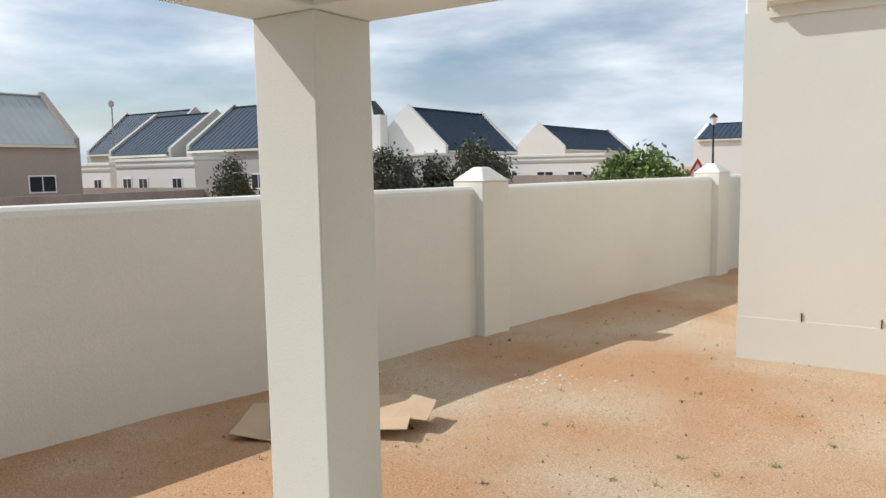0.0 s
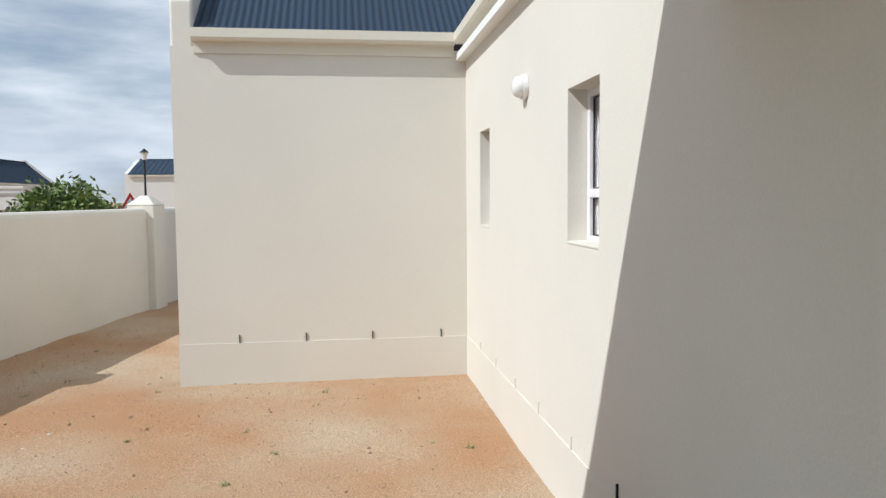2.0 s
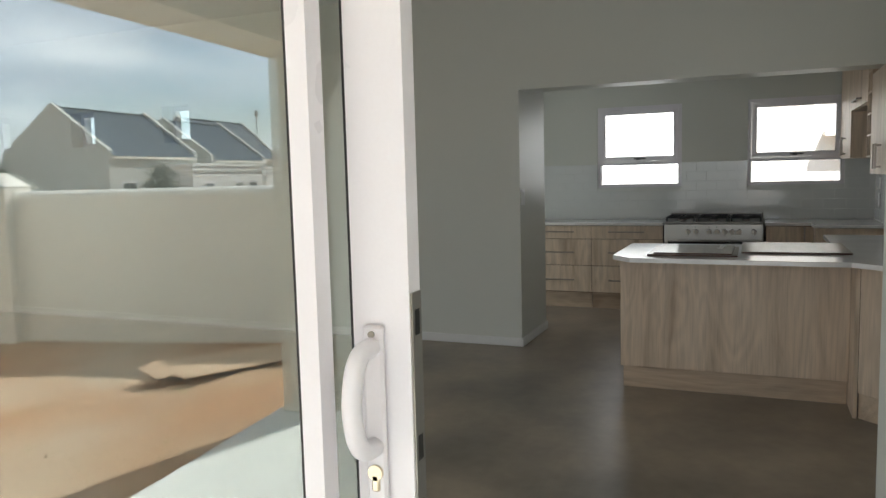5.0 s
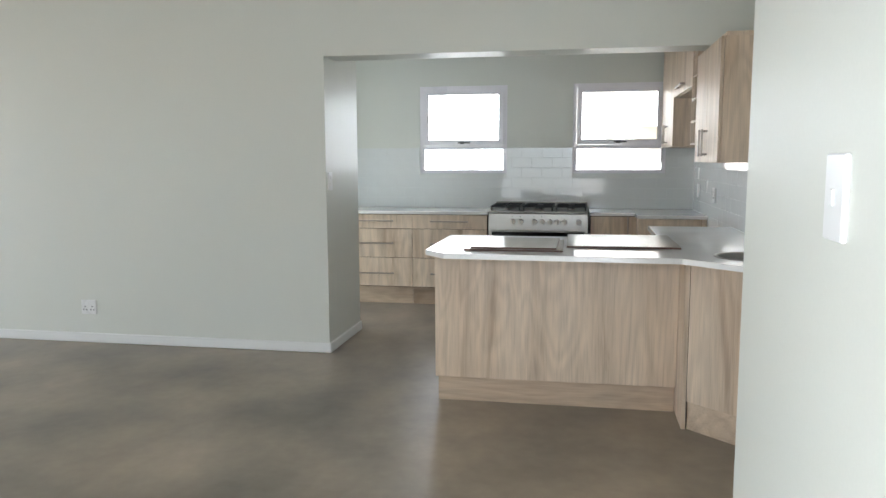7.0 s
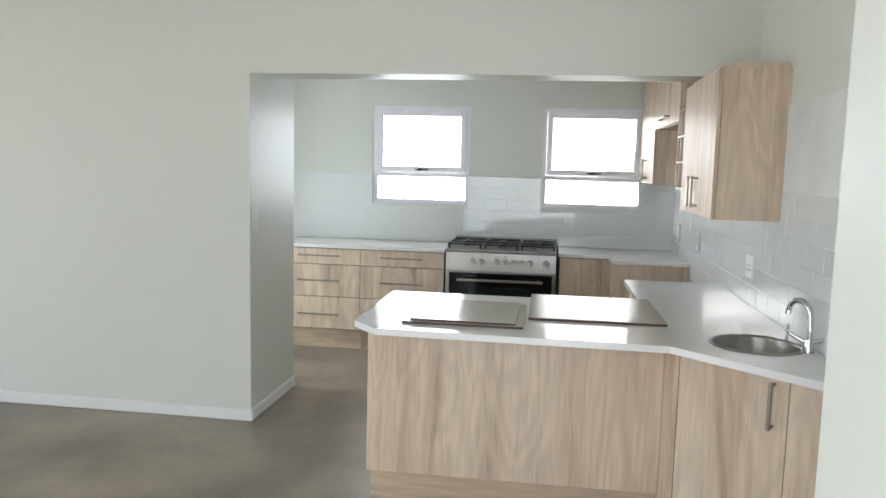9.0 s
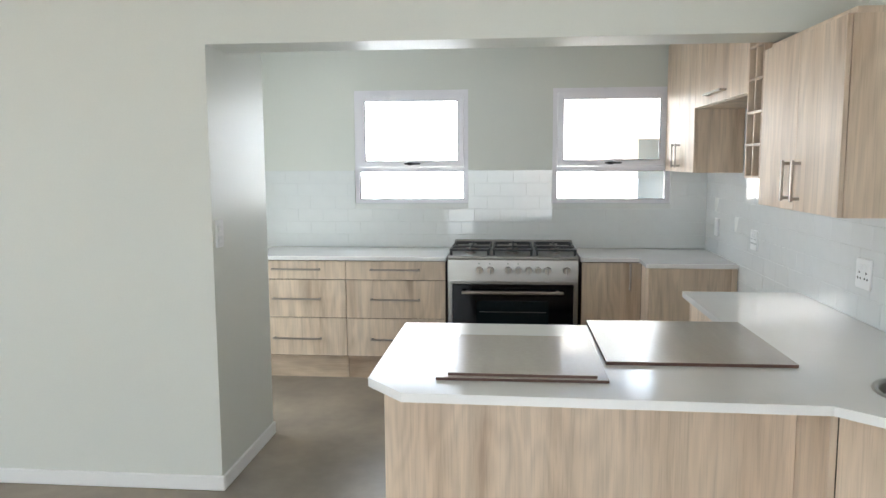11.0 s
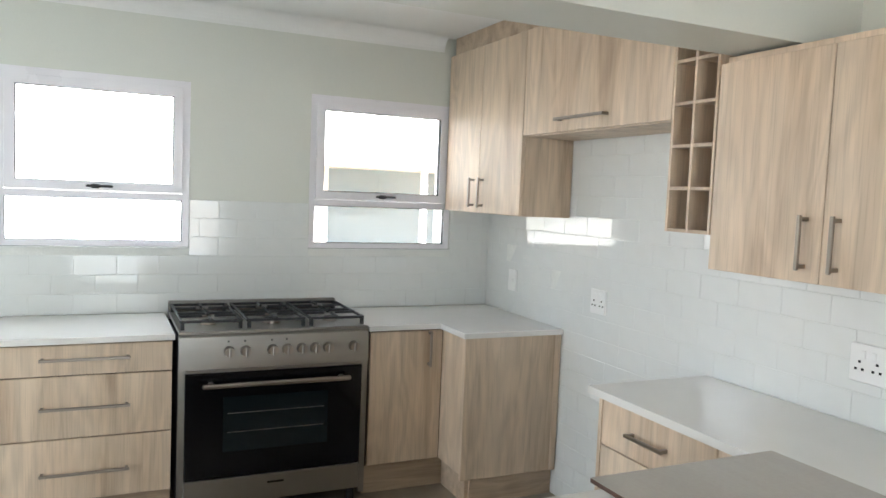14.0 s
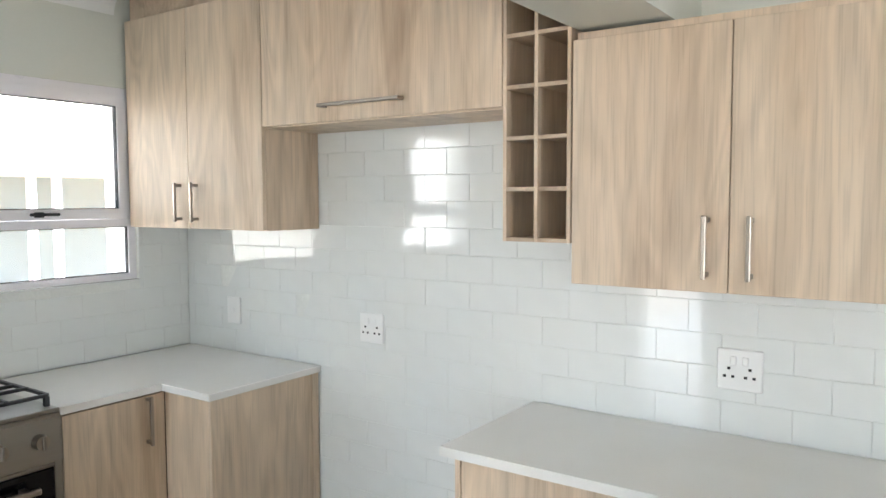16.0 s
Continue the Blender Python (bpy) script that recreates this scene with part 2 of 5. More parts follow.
LEAFGREEN = mat("bright_leaves", (0.17, 0.25, 0.055), 0.55, var=0.3, scale=(5, 5, 5), fine=20, bump=0.0)
BARK = mat("bark", (0.12, 0.09, 0.065), 0.9, var=0.2, scale=(8, 8, 2), fine=40, bump=0.4)
REDPAINT = mat("red_sign_paint", (0.55, 0.03, 0.035), 0.4, var=0.03, bump=0.0)
BULKHEAD = mat("frosted_lamp_glass", (0.78, 0.78, 0.76), 0.25, var=0.01, bump=0.0)
POLISHED = mat("polished_chrome", (0.60, 0.60, 0.60), 0.10, 1.0, var=0.0, scale=(2, 2, 2), fine=10, bump=0.0, rvar=0.02)
BRASS = mat("nickel_brass", (0.68, 0.60, 0.45), 0.25, 1.0, var=0.05, bump=0.0)
PANE = glass("door_glass", 1.95, (0.74, 0.78, 0.76))
WINGLASS = glass("window_glass", 1.5)

# ---------------------------------------------------------------- builders
OFF = [0.0, 0.0, 0.0]


def bx(bm, x0, y0, z0, x1, y1, z1, bevel=0.0, seg=1):
    """A box between two corners, moved by OFF, with bevelled edges."""
    x0, x1, y0, y1, z0, z1 = min(x0, x1), max(x0, x1), min(y0, y1), max(y0, y1), min(z0, z1), max(z0, z1)
    m = Matrix.Translation(((x0 + x1) / 2 + OFF[0], (y0 + y1) / 2 + OFF[1], (z0 + z1) / 2 + OFF[2])) @ Matrix.Diagonal((x1 - x0, y1 - y0, z1 - z0, 1))
    r = bmesh.ops.create_cube(bm, size=1, matrix=m)
    if bevel:
        es = list({e for v in r["verts"] for e in v.link_edges})
        bmesh.ops.bevel(bm, geom=es, offset=bevel, segments=seg, affect="EDGES", profile=0.5)
    return bm


def cyl(bm, c, r, h, axis="z", n=20, r2=None):
    rot = {"z": Matrix.Identity(4), "x": Matrix.Rotation(radians(90), 4, "Y"), "y": Matrix.Rotation(radians(90), 4, "X")}[axis]
    m = Matrix.Translation((c[0] + OFF[0], c[1] + OFF[1], c[2] + OFF[2])) @ rot
    bmesh.ops.create_cone(bm, cap_ends=True, segments=n, radius1=r, radius2=r if r2 is None else r2, depth=h, matrix=m)
    return bm


def prism(bm, pts, z0, z1):
    """An upright prism over a plan outline."""
    lo = [bm.verts.new((x + OFF[0], y + OFF[1], z0)) for x, y in pts]
    hi = [bm.verts.new((x + OFF[0], y + OFF[1], z1)) for x, y in pts]
    n = len(pts)
    bm.faces.new(lo[::-1])
    bm.faces.new(hi)
    for i in range(n):
        bm.faces.new((lo[i], lo[(i + 1) % n], hi[(i + 1) % n], hi[i]))
    bmesh.ops.recalc_face_normals(bm, faces=bm.faces)
    return bm


def extrude_poly(bm, pts3, vec):
    a = [bm.verts.new(p) for p in pts3]
    b = [bm.verts.new(Vector(p) + Vector(vec)) for p in pts3]
    n = len(a)
    bm.faces.new(a[::-1])
    bm.faces.new(b)
    for i in range(n):
        bm.faces.new((a[i], a[(i + 1) % n], b[(i + 1) % n], b[i]))
    bmesh.ops.recalc_face_normals(bm, faces=bm.faces)
    return bm


def finish(name, bm, material, smooth=False):
    me = bpy.data.meshes.new(name)
    bm.to_mesh(me)
    bm.free()
    me.materials.append(material)
    if smooth:
        for p in me.polygons:
            p.use_smooth = True
    return new(name, me)


def thing(name, base, label, category, group="", kind=""):
    ob = new(name)
    ob.location = (base[0] + OFF[0], base[1] + OFF[1], base[2])
    ob.empty_display_size = 0.1
    return tagged(ob, label, category, group, kind)


def part(name, bm, material, parent, label="", smooth=False):
    ob = finish(name, bm, material, smooth)
    ob.parent = parent
    root = parent
    while root.parent:
        root = root.parent
    if parent is root:
        ob.location = -Vector(root.location)
    if label:
        tagged(ob, label)
    return ob


def single(name, bm, material, label, category, group="", kind="", smooth=False):
    return tagged(finish(name, bm, material, smooth), label, category, group, kind)


def structure(name, bm, material, label, category):
    return tagged(finish(name, bm, material), label, category, "", "structure")


def B():
    return bmesh.new()


def holed(bm, axis, a0, a1, b0, b1, z0, z1, holes):
    """A wall slab with openings. axis: the direction in which it runs; a: along it, b: its thickness; holes: (a0, a1, z0, z1)."""
    As = sorted({a0, a1, *[h[0] for h in holes], *[h[1] for h in holes]})
    Zs = sorted({z0, z1, *[h[2] for h in holes], *[h[3] for h in holes]})
    As = [a for a in As if a0 <= a <= a1]
    Zs = [z for z in Zs if z0 <= z <= z1]
    def solid(i, j):
        if not (0 <= i < len(As) - 1 and 0 <= j < len(Zs) - 1):
            return False
        a, z = (As[i] + As[i + 1]) / 2, (Zs[j] + Zs[j + 1]) / 2
        return not any(h[0] < a < h[1] and h[2] < z < h[3] for h in holes)
    def P(a, b, z):
        return (a + OFF[0], b + OFF[1], z) if axis == "x" else (b + OFF[0], a + OFF[1], z)
    def quad(*ps):
        bm.faces.new([bm.verts.new(p) for p in ps])
    for i in range(len(As) - 1):
        for j in range(len(Zs) - 1):
            if not solid(i, j):
                continue
            a, c, z, w = As[i], As[i + 1], Zs[j], Zs[j + 1]
            quad(P(a, b0, z), P(c, b0, z), P(c, b0, w), P(a, b0, w))
            quad(P(a, b1, z), P(a, b1, w), P(c, b1, w), P(c, b1, z))
            if not solid(i - 1, j):
                quad(P(a, b0, z), P(a, b0, w), P(a, b1, w), P(a, b1, z))
            if not solid(i + 1, j):
                quad(P(c, b0, z), P(c, b1, z), P(c, b1, w), P(c, b0, w))
            if not solid(i, j - 1):
                quad(P(a, b0, z), P(a, b1, z), P(c, b1, z), P(c, b0, z))
            if not solid(i, j + 1):
                quad(P(a, b0, w), P(c, b0, w), P(c, b1, w), P(a, b1, w))
    bmesh.ops.remove_doubles(bm, verts=bm.verts, dist=1e-5)
    bmesh.ops.recalc_face_normals(bm, faces=bm.faces)
    return bm


# ---------------------------------------------------------------- ground
def sand_height(x, y):
    if x < -6.5:
        return -0.5
    d = max(-1.5 - x, 0.0, y - 3.1)
    k = min(1.0, d / 2.2)
    z = -0.24 - 0.195 * k * k * (3 - 2 * k)
    return z + 0.018 * noise.noise((x * 1.1, y * 1.1, 0.0)) + 0.006 * noise.noise((x * 5, y * 5, 2.0))


xs = [-900, -300, -120, -60, -30, -16, -9] + [-6.4 + 0.12 * i for i in range(76)] + [5, 8, 14, 30, 80, 300, 900]
ys = [-900, -300, -90, -30, -12, -6] + [-3 + 0.15 * i for i in range(125)] + [18, 24, 40, 80, 160, 400, 900]
bm = B()
grid = [[bm.verts.new((x, y, sand_height(x, y) if -6.5 < x < 4 and -3.5 < y < 16 else -0.5)) for y in ys] for x in xs]
for i in range(len(xs) - 1):
    for j in range(len(ys) - 1):
        bm.faces.new((grid[i][j], grid[i + 1][j], grid[i + 1][j + 1], grid[i][j + 1]))
g = structure("ground", bm, SAND, "dry orange-brown sand yard with small stones", "ground")
for p in g.data.polygons:
    p.use_smooth = True

# ---------------------------------------------------------------- house shell
FX0, FX1 = 2.33, 2.58           # outer and inner face of the garden wall
DY0, DY1, DZ = -0.12, 1.968, 2.2  # sliding door opening
bm = holed(B(), "y", -4.0, 8.42, FX0, FX1, -0.6, 3.2, [(DY0, DY1, -0.02, DZ), (4.2, 4.75, 1.22, 2.13), (7.12, 7.59, 1.22, 2.13)])
garden_wall = structure("wall_garden", bm, PLASTER, "cream plastered house wall with two small windows", "wall")
bm = holed(B(), "x", -0.70, 2.33, 8.42, 8.67, -0.6, 3.06, [])
wing_wall = structure("wall_wing", bm, PLASTER, "cream plastered wall of the projecting wing", "wall")
bm = bx(B(), -0.705, 8.412, -0.6, 2.325, 8.42, 0.0)
bx(bm, 2.322, 2.03, -0.6, FX0, 8.41, 0.0)
structure("plinth_band", bm, PLASTER, "slightly proud cream plaster plinth below the damp course", "trim")
# wing gable wall with a raised parapet that follows the roof slope
bm = B()
extrude_poly(bm, [(-0.70, 8.425, -0.6), (-0.70, 8.425, 3.52), (-0.70, 8.55, 3.62), (-0.70, 11.4, 5.9), (-0.70, 14.2, 3.6), (-0.70, 14.2, -0.6)], (0.23, 0, 0))
bmesh.ops.bevel(bm, geom=list(bm.edges), offset=0.03, segments=3, affect="EDGES", profile=0.5)
structure("wall_wing_gable", bm, PLASTER, "rounded cream plaster gable parapet", "wall")


def corrugated(name, p0, along, up, length, run, material, label, parent=None, pitch=0.076, depth=0.009, nper=6):
    """A sheet of corrugated steel: p0 a low corner, along the eave, up the slope."""
    a, u = Vector(along).normalized(), Vector(up).normalized()
    nrm = a.cross(u)
    if nrm.z < 0:
        nrm = -nrm
    steps = int(length / pitch * nper)
    bm = B()
    rows = []
    for i in range(steps + 1):
        s = i * length / steps
        off = depth * math.cos(2 * math.pi * s / pitch)
        q = Vector(p0) + a * s + nrm * off
        rows.append((bm.verts.new(q), bm.verts.new(q + u * run)))
    for r, q in zip(rows, rows[1:]):
        bm.faces.new((r[0], q[0], q[1], r[1]))
    ob = finish(name, bm, material, True)
    if parent is None:
        tagged(ob, label, "roof", "", "structure")
    else:
        ob.parent = parent
        ob.location = -Vector(parent.location)
    return ob


corrugated("roof_wing", (-0.47, 8.40, 3.22), (1, 0, 0), (0, 1, 0.8), 3.2, 4.0, ROOF, "blue-grey corrugated steel roof of the wing")
corrugated("roof_main", (2.28, 3.1, 3.24), (0, 1, 0), (1, 0, 0.62), 9.0, 5.0, ROOF, "blue-grey corrugated steel main roof", pitch=0.152, depth=0.014, nper=4)
bm = bx(B(), 6.5, -4.0, 5.75, 6.7, 12, 5.9, 0.02)
extrude_poly(bm, [(6.6, -4, 5.8), (6.6, 3.55, 5.8), (11.0, 3.55, 3.05), (11.0, -4, 3.05)], (0, 0, 0.03))
structure("roof_rear", bm, ROOF, "blue-grey steel roof over the kitchen side", "roof")
bm = B()
extrude_poly(bm, [(2.28, -4, 3.24), (2.28, 3.08, 3.24), (6.6, 3.08, 5.8), (6.6, -4, 5.8)], (0, 0, 0.03))
structure("roof_front", bm, ROOF, "blue-grey steel roof behind the patio", "roof")


def gutter(name, p0, p1, out):
    """A square cream gutter with its fascia board; out: the side to which it stands off."""
    p0, p1, out = Vector(p0), Vector(p1), Vector(out)
    t = thing(name, p0, "cream painted box gutter on a fascia board", "gutter", "roof gutters")
    d = p1 - p0
    prof = [(0.0, 0.12), (0.0, 0.0), (0.10, 0.0), (0.12, 0.03), (0.12, 0.12), (0.108, 0.12), (0.108, 0.035), (0.094, 0.012), (0.012, 0.012), (0.012, 0.12)]
    part("trough", extrude_poly(B(), [p0 + out * (u + 0.02) + Vector((0, 0, v)) for u, v in prof], d), CREAMTRIM, t)
    fb = [(0.0, -0.11), (0.0, 0.13), (0.02, 0.13), (0.02, -0.11)]
    part("fascia", extrude_poly(B(), [p0 + out * u + Vector((0, 0, v)) for u, v in fb], d), CREAMTRIM, t)
    return t


gutter("roof_gutter", (-0.47, 8.418, 3.10), (2.20, 8.418, 3.10), (0, -1, 0))
gutter("roof_gutter", (2.328, 3.12, 3.10), (2.328, 8.28, 3.10), (-1, 0, 0))

# weep slots above the damp course
for i, x in enumerate((-0.09, 0.60, 1.30, 2.04)):
    single("weep_slot", bx(B(), x - 0.005, 8.409, 0.0, x + 0.005, 8.424, 0.085), DARKHOLE, "narrow dark weep slot in the plastered wall", "weep slot", "weep slots")
for i, y in enumerate((7.6, 6.85, 6.1, 5.4, 4.65, 3.9, 3.15)):
    single("weep_slot", bx(B(), 2.319, y - 0.006, 0.0, 2.334, y + 0.006, 0.085), PLASTER if i < 5 else DARKHOLE, "narrow weep slot in the plastered wall", "weep slot", "weep slots")


def bulkhead_light(c):
    t = thing("bulkhead_light", c, "round white bulkhead wall light with frosted glass", "wall light")
    part("base_ring", cyl(B(), (c[0] - 0.02, c[1], c[2]), 0.09, 0.035, "x", 32), PLASTIC, t, smooth=False)
    bm = B()
    bmesh.ops.create_uvsphere(bm, u_segments=24, v_segments=14, radius=0.078, matrix=Matrix.Translation((c[0] - 0.05, c[1], c[2])) @ Matrix.Diagonal((0.75, 1, 1, 1)))
    part("globe", bm, BULKHEAD, t, "frosted glass dome", True)


bulkhead_light((2.33, 5.76, 2.29))


def small_window(name, y0, y1, z0, z1, x, split):
    """A white aluminium window set deep in the garden wall."""
    t = thing(name, (x, (y0 + y1) / 2, z0), "white aluminium window with dark glass in a deep reveal", "window", "garden wall windows", "structure")
    f = 0.05
    bm = holed(B(), "y", y0, y1, x, x + 0.06, z0, z1, [(y0 + f, y1 - f, z0 + f, split - 0.025), (y0 + f, y1 - f, split + 0.025, z1 - f)])
    part("window_frame", bm, ALU, t)
    for a, b in ((z0 + f, split - 0.025), (split + 0.025, z1 - f)):
        part("pane", bx(B(), x + 0.028, y0 + f, a, x + 0.034, y1 - f, b), WINGLASS, t).visible_shadow = False
        part("gasket", holed(B(), "y", y0 + f, y1 - f, x + 0.018, x + 0.026, a, b, [(y0 + f + 0.008, y1 - f - 0.008, a + 0.008, b - 0.008)]), RUBBER, t)
    part("window_sill", bx(B(), FX0 - 0.004, y0 + 0.001, z0 + 0.001, x, y1 - 0.001, z0 + 0.02, 0.004), PLASTER, t)


small_window("window_1", 4.2, 4.75, 1.22, 2.13, 2.45, 1.52)
small_window("window_2", 7.12, 7.59, 1.22, 2.13, 2.45, 1.52)

# ---------------------------------------------------------------- patio
PZ = -0.13
bm = bx(B(), -1.50, -3.2, -0.32, 2.33, 3.02, PZ, 0.01)
structure("patio_floor", bm, PATIOMAT, "pale screeded patio slab one step below the house", "floor")


def pillar(x, y):
    t = thing("patio_pillar", (x, y, PZ), "square cream plastered patio pillar", "pillar", "patio pillars")
    part("shaft", bx(B(), x - 0.175, y - 0.175, PZ, x + 0.175, y + 0.175, 2.215, 0.008, 2), PLASTER, t)


pillar(-1.235, 2.775)
pillar(-1.235, -2.9)
bm = bx(B(), -1.42, -3.1, 2.215, -1.05, 2.96, 2.75, 0.006)
structure("patio_beam_front", bm, PLASTER, "cream plastered patio beam", "beam")
structure("patio_beam_side", bx(B(), -1.05, 2.59, 2.217, FX0, 2.958, 2.75, 0.004), PLASTER, "cream plastered patio side beam", "beam")
structure("patio_beam_back", bx(B(), -1.05, -3.1, 2.217, FX0, -2.75, 2.75, 0.004), PLASTER, "cream plastered rear patio beam", "beam")
structure("patio_ceiling", bx(B(), -1.05, -2.75, 2.60, FX0, 2.59, 2.66), CEILPAINT, "white patio ceiling", "ceiling")
structure("patio_roof", bx(B(), -1.55, -3.25, 2.75, FX0, 3.10, 3.12, 0.01), PLASTER, "flat patio roof slab with a plastered edge", "roof")
structure("patio_end_wall", bx(B(), -1.0, -3.12, -0.4, FX0, -2.9, 2.216), PLASTER, "plain plaster wall closing the patio", "wall")

# ---------------------------------------------------------------- boundary wall
WA, WB = Vector((-6.1, -6.0)), Vector((-1.95, 17.0))     # foot of the inner face
WD = (WB - WA).normalized()
WN = Vector((-WD.y, WD.x))                               # away from the yard
bm = B()
prof = [(0, -0.7), (0, 1.28), (0.015, 1.325), (0.05, 1.355), (0.11, 1.365), (0.17, 1.355), (0.205, 1.325), (0.22, 1.28), (0.22, -0.7)]
extrude_poly(bm, [(WA.x + WN.x * u, WA.y + WN.y * u, v) for u, v in prof], (WB.x - WA.x, WB.y - WA.y, 0))
bw = structure("boundary_wall", bm, BOUNDARY, "cream plastered garden boundary wall with a rounded top", "wall")


def pier(s):
    """A square pier with a pyramid cap, s metres along the wall."""
    c = WA + WD * s + WN * 0.11
    t = thing("wall_pier", (c.x, c.y, -0.45), "cream plastered boundary wall pier with pyramid cap", "pier", "boundary wall piers")
    ang = math.atan2(WD.y, WD.x)
    m = Matrix.Translation((c.x, c.y, 0)) @ Matrix.Rotation(ang, 4, "Z")
    bm = bx(B(), -0.24, -0.24, -0.7, 0.24, 0.24, 1.42, 0.015, 2)
    bmesh.ops.transform(bm, matrix=m, verts=bm.verts)
    part("shaft", bm, BOUNDARY, t)
    bm = B()
    bmesh.ops.create_cone(bm, cap_ends=True, segments=4, radius1=0.36, radius2=0.10, depth=0.17, matrix=Matrix.Translation((0, 0, 1.505)) @ Matrix.Rotation(radians(45), 4, "Z"))
    bmesh.ops.bevel(bm, geom=list(bm.edges), offset=0.015, segments=2, affect="EDGES", profile=0.5)
    bmesh.ops.transform(bm, matrix=m, verts=bm.verts)
    part("cap", bm, BOUNDARY, t)


L0 = (Vector((-3.43, 8.15)) - WA).dot(WD)
for k in (-2, -1, 0):
    pier(L0 + 6.5 * k)
pier((Vector((-2.45, 14.5)) - WA).dot(WD))
structure("boundary_wall_back", bx(B(), -3.2, 17.0, -0.7, 9, 17.2, 1.36), BOUNDARY, "plain boundary wall closing the yard", "wall")
structure("boundary_wall_side", bx(B(), -6.3, -6.2, -0.7, 9, -6.0, 1.36), BOUNDARY, "plain boundary wall closing the yard", "wall")

# ---------------------------------------------------------------- sliding door
def bar_handle_x(x, y, z0, z1, r=0.0115):
    """The white bow handle of the sliding door, standing out towards the patio."""
    cu = bpy.data.curves.new("bow", "CURVE")
    cu.dimensions, cu.bevel_depth, cu.bevel_resolution = "3D", r, 4
    sp = cu.splines.new("BEZIER")
    pts = [(x, y, z1), (x - 0.030, y, z1 - 0.006), (x - 0.046, y, z1 - 0.032), (x - 0.046, y, z0 + 0.032), (x - 0.030, y, z0 + 0.006), (x, y, z0)]
    sp.bezier_points.add(len(pts) - 1)
    for b, p in zip(sp.bezier_points, pts):
        b.co, b.handle_left_type, b.handle_right_type = p, "AUTO", "AUTO"
    tmp = bpy.data.objects.new("bow", cu)
    me = bpy.data.meshes.new_from_object(tmp)
    bpy.data.objects.remove(tmp)
    bm = B()
    bm.from_mesh(me)
    return bm


SKEW = 2.6
door = thing("sliding_door", (2.45, 0.94, 0.0), "white aluminium sliding glass door standing half open", "door")
part("outer_frame", holed(B(), "y", DY0, DY1, 2.415, 2.565, -0.02, DZ, [(DY0 + 0.05, DY1 - 0.118, 0.022, DZ - 0.05)]), ALU, door)
part("frame_groove", bx(B(), 2.4125, DY1 - 0.060, 0.03, 2.416, DY1 - 0.056, DZ - 0.05), RUBBER, door)


def leaf(name, y0, y1, x, label, sa=0.074):
    s = 0.065
    f = part(name, holed(B(), "y", y0, y1, x - 0.015, x + 0.015, 0.026, DZ - 0.052, [(y0 + sa, y1 - s, 0.026 + 0.10, DZ - 0.052 - s)]), ALU, door, label)
    bm = bx(B(), x - 0.003, y0 + sa - 0.004, 0.12, x + 0.003, y1 - s + 0.004, DZ - 0.123)
    # the panes sit slightly skew in their deep channels
    c = Matrix.Translation((x, (y0 + y1) / 2, 0))
    bmesh.ops.transform(bm, matrix=Matrix.Translation((0.016, 0, 0)) @ c @ Matrix.Rotation(radians(SKEW), 4, "Z") @ c.inverted(), verts=bm.verts)
    g1 = part("pane", bm, PANE, f, "clear reflective glass")
    g1.visible_shadow = False
    part("gasket", holed(B(), "y", y0 + sa, y1 - s, x - 0.014, x - 0.008, 0.126, DZ - 0.127, [(y0 + sa + 0.004, y1 - s - 0.022, 0.138, DZ - 0.139)]), RUBBER, f, "black rubber gasket")
    return f


fixed = leaf("fixed_leaf", 0.773, 1.846, 2.46, "white fixed glass leaf", 0.026)
slide = leaf("sliding_leaf", 0.688, 1.84, 2.52, "white sliding glass leaf pushed open")
hy = 0.733
bm = bx(B(), 2.495, hy - 0.013, 1.034, 2.5045, hy + 0.013, 1.262, 0.003)
part("handle_plate", bm, ALU, slide, "white handle plate")
part("handle", bar_handle_x(2.495, hy, 1.118, 1.238), ALU, slide, "white bow handle", True)
bm = cyl(B(), (2.494, hy, 1.087), 0.0095, 0.006, "x", 16)
bx(bm, 2.491, hy - 0.005, 1.064, 2.497, hy + 0.005, 1.085, 0.002)
part("lock_cylinder", bm, BRASS, slide, "brass lock cylinder")
for z in (1.046, 1.252):
    part("screw", cyl(B(), (2.4945, hy, z), 0.0042, 0.003, "x", 12), STEEL, slide, "small steel screw")
part("latch_plate", bx(B(), 2.508, 0.6855, 0.85, 2.532, 0.6885, 1.30), STEEL, slide, "steel latch plate")
for z in (0.90, 1.02, 1.10, 1.25):
    part("latch_slot", bx(B(), 2.514, 0.6851, z, 2.526, 0.6865, z + 0.03), DARKHOLE, slide)

# ---------------------------------------------------------------- rooms
structure("floor", bx(B(), 2.33, -1.2, -0.12, 10.10, 8.42, 0.0), FLOORMAT, "dark polished concrete floor with cloudy marks", "floor")
OFF[:] = [0.025, -0.07, 0]
# wall between living room and kitchen, with the wide opening and the high windows
HW = [(5.52, 5.86, 1.82, 2.18), (6.77, 7.11, 1.82, 2.18), (8.04, 8.38, 1.82, 2.18)]
bm = holed(B(), "y", 3.6, 8.49, 7.56, 7.83, 0.0, 2.95, HW)
structure("wall_living_east", bm, WALLPAINT, "pale painted living room wall with high windows", "wall")
structure("wall_kitchen_nib", bx(B(), 7.56, 2.18, 0.0, 8.32, 3.6, 2.95), WALLPAINT, "pale painted wall end beside the kitchen opening", "wall")
structure("beam_kitchen", bx(B(), 7.56, -0.655, 2.095, 7.83, 2.18, 2.95), WALLPAINT, "pale painted beam above the kitchen opening", "beam")
KW = [(-0.38, 0.505, 1.24, 2.115), (1.15, 2.04, 1.24, 2.115)]
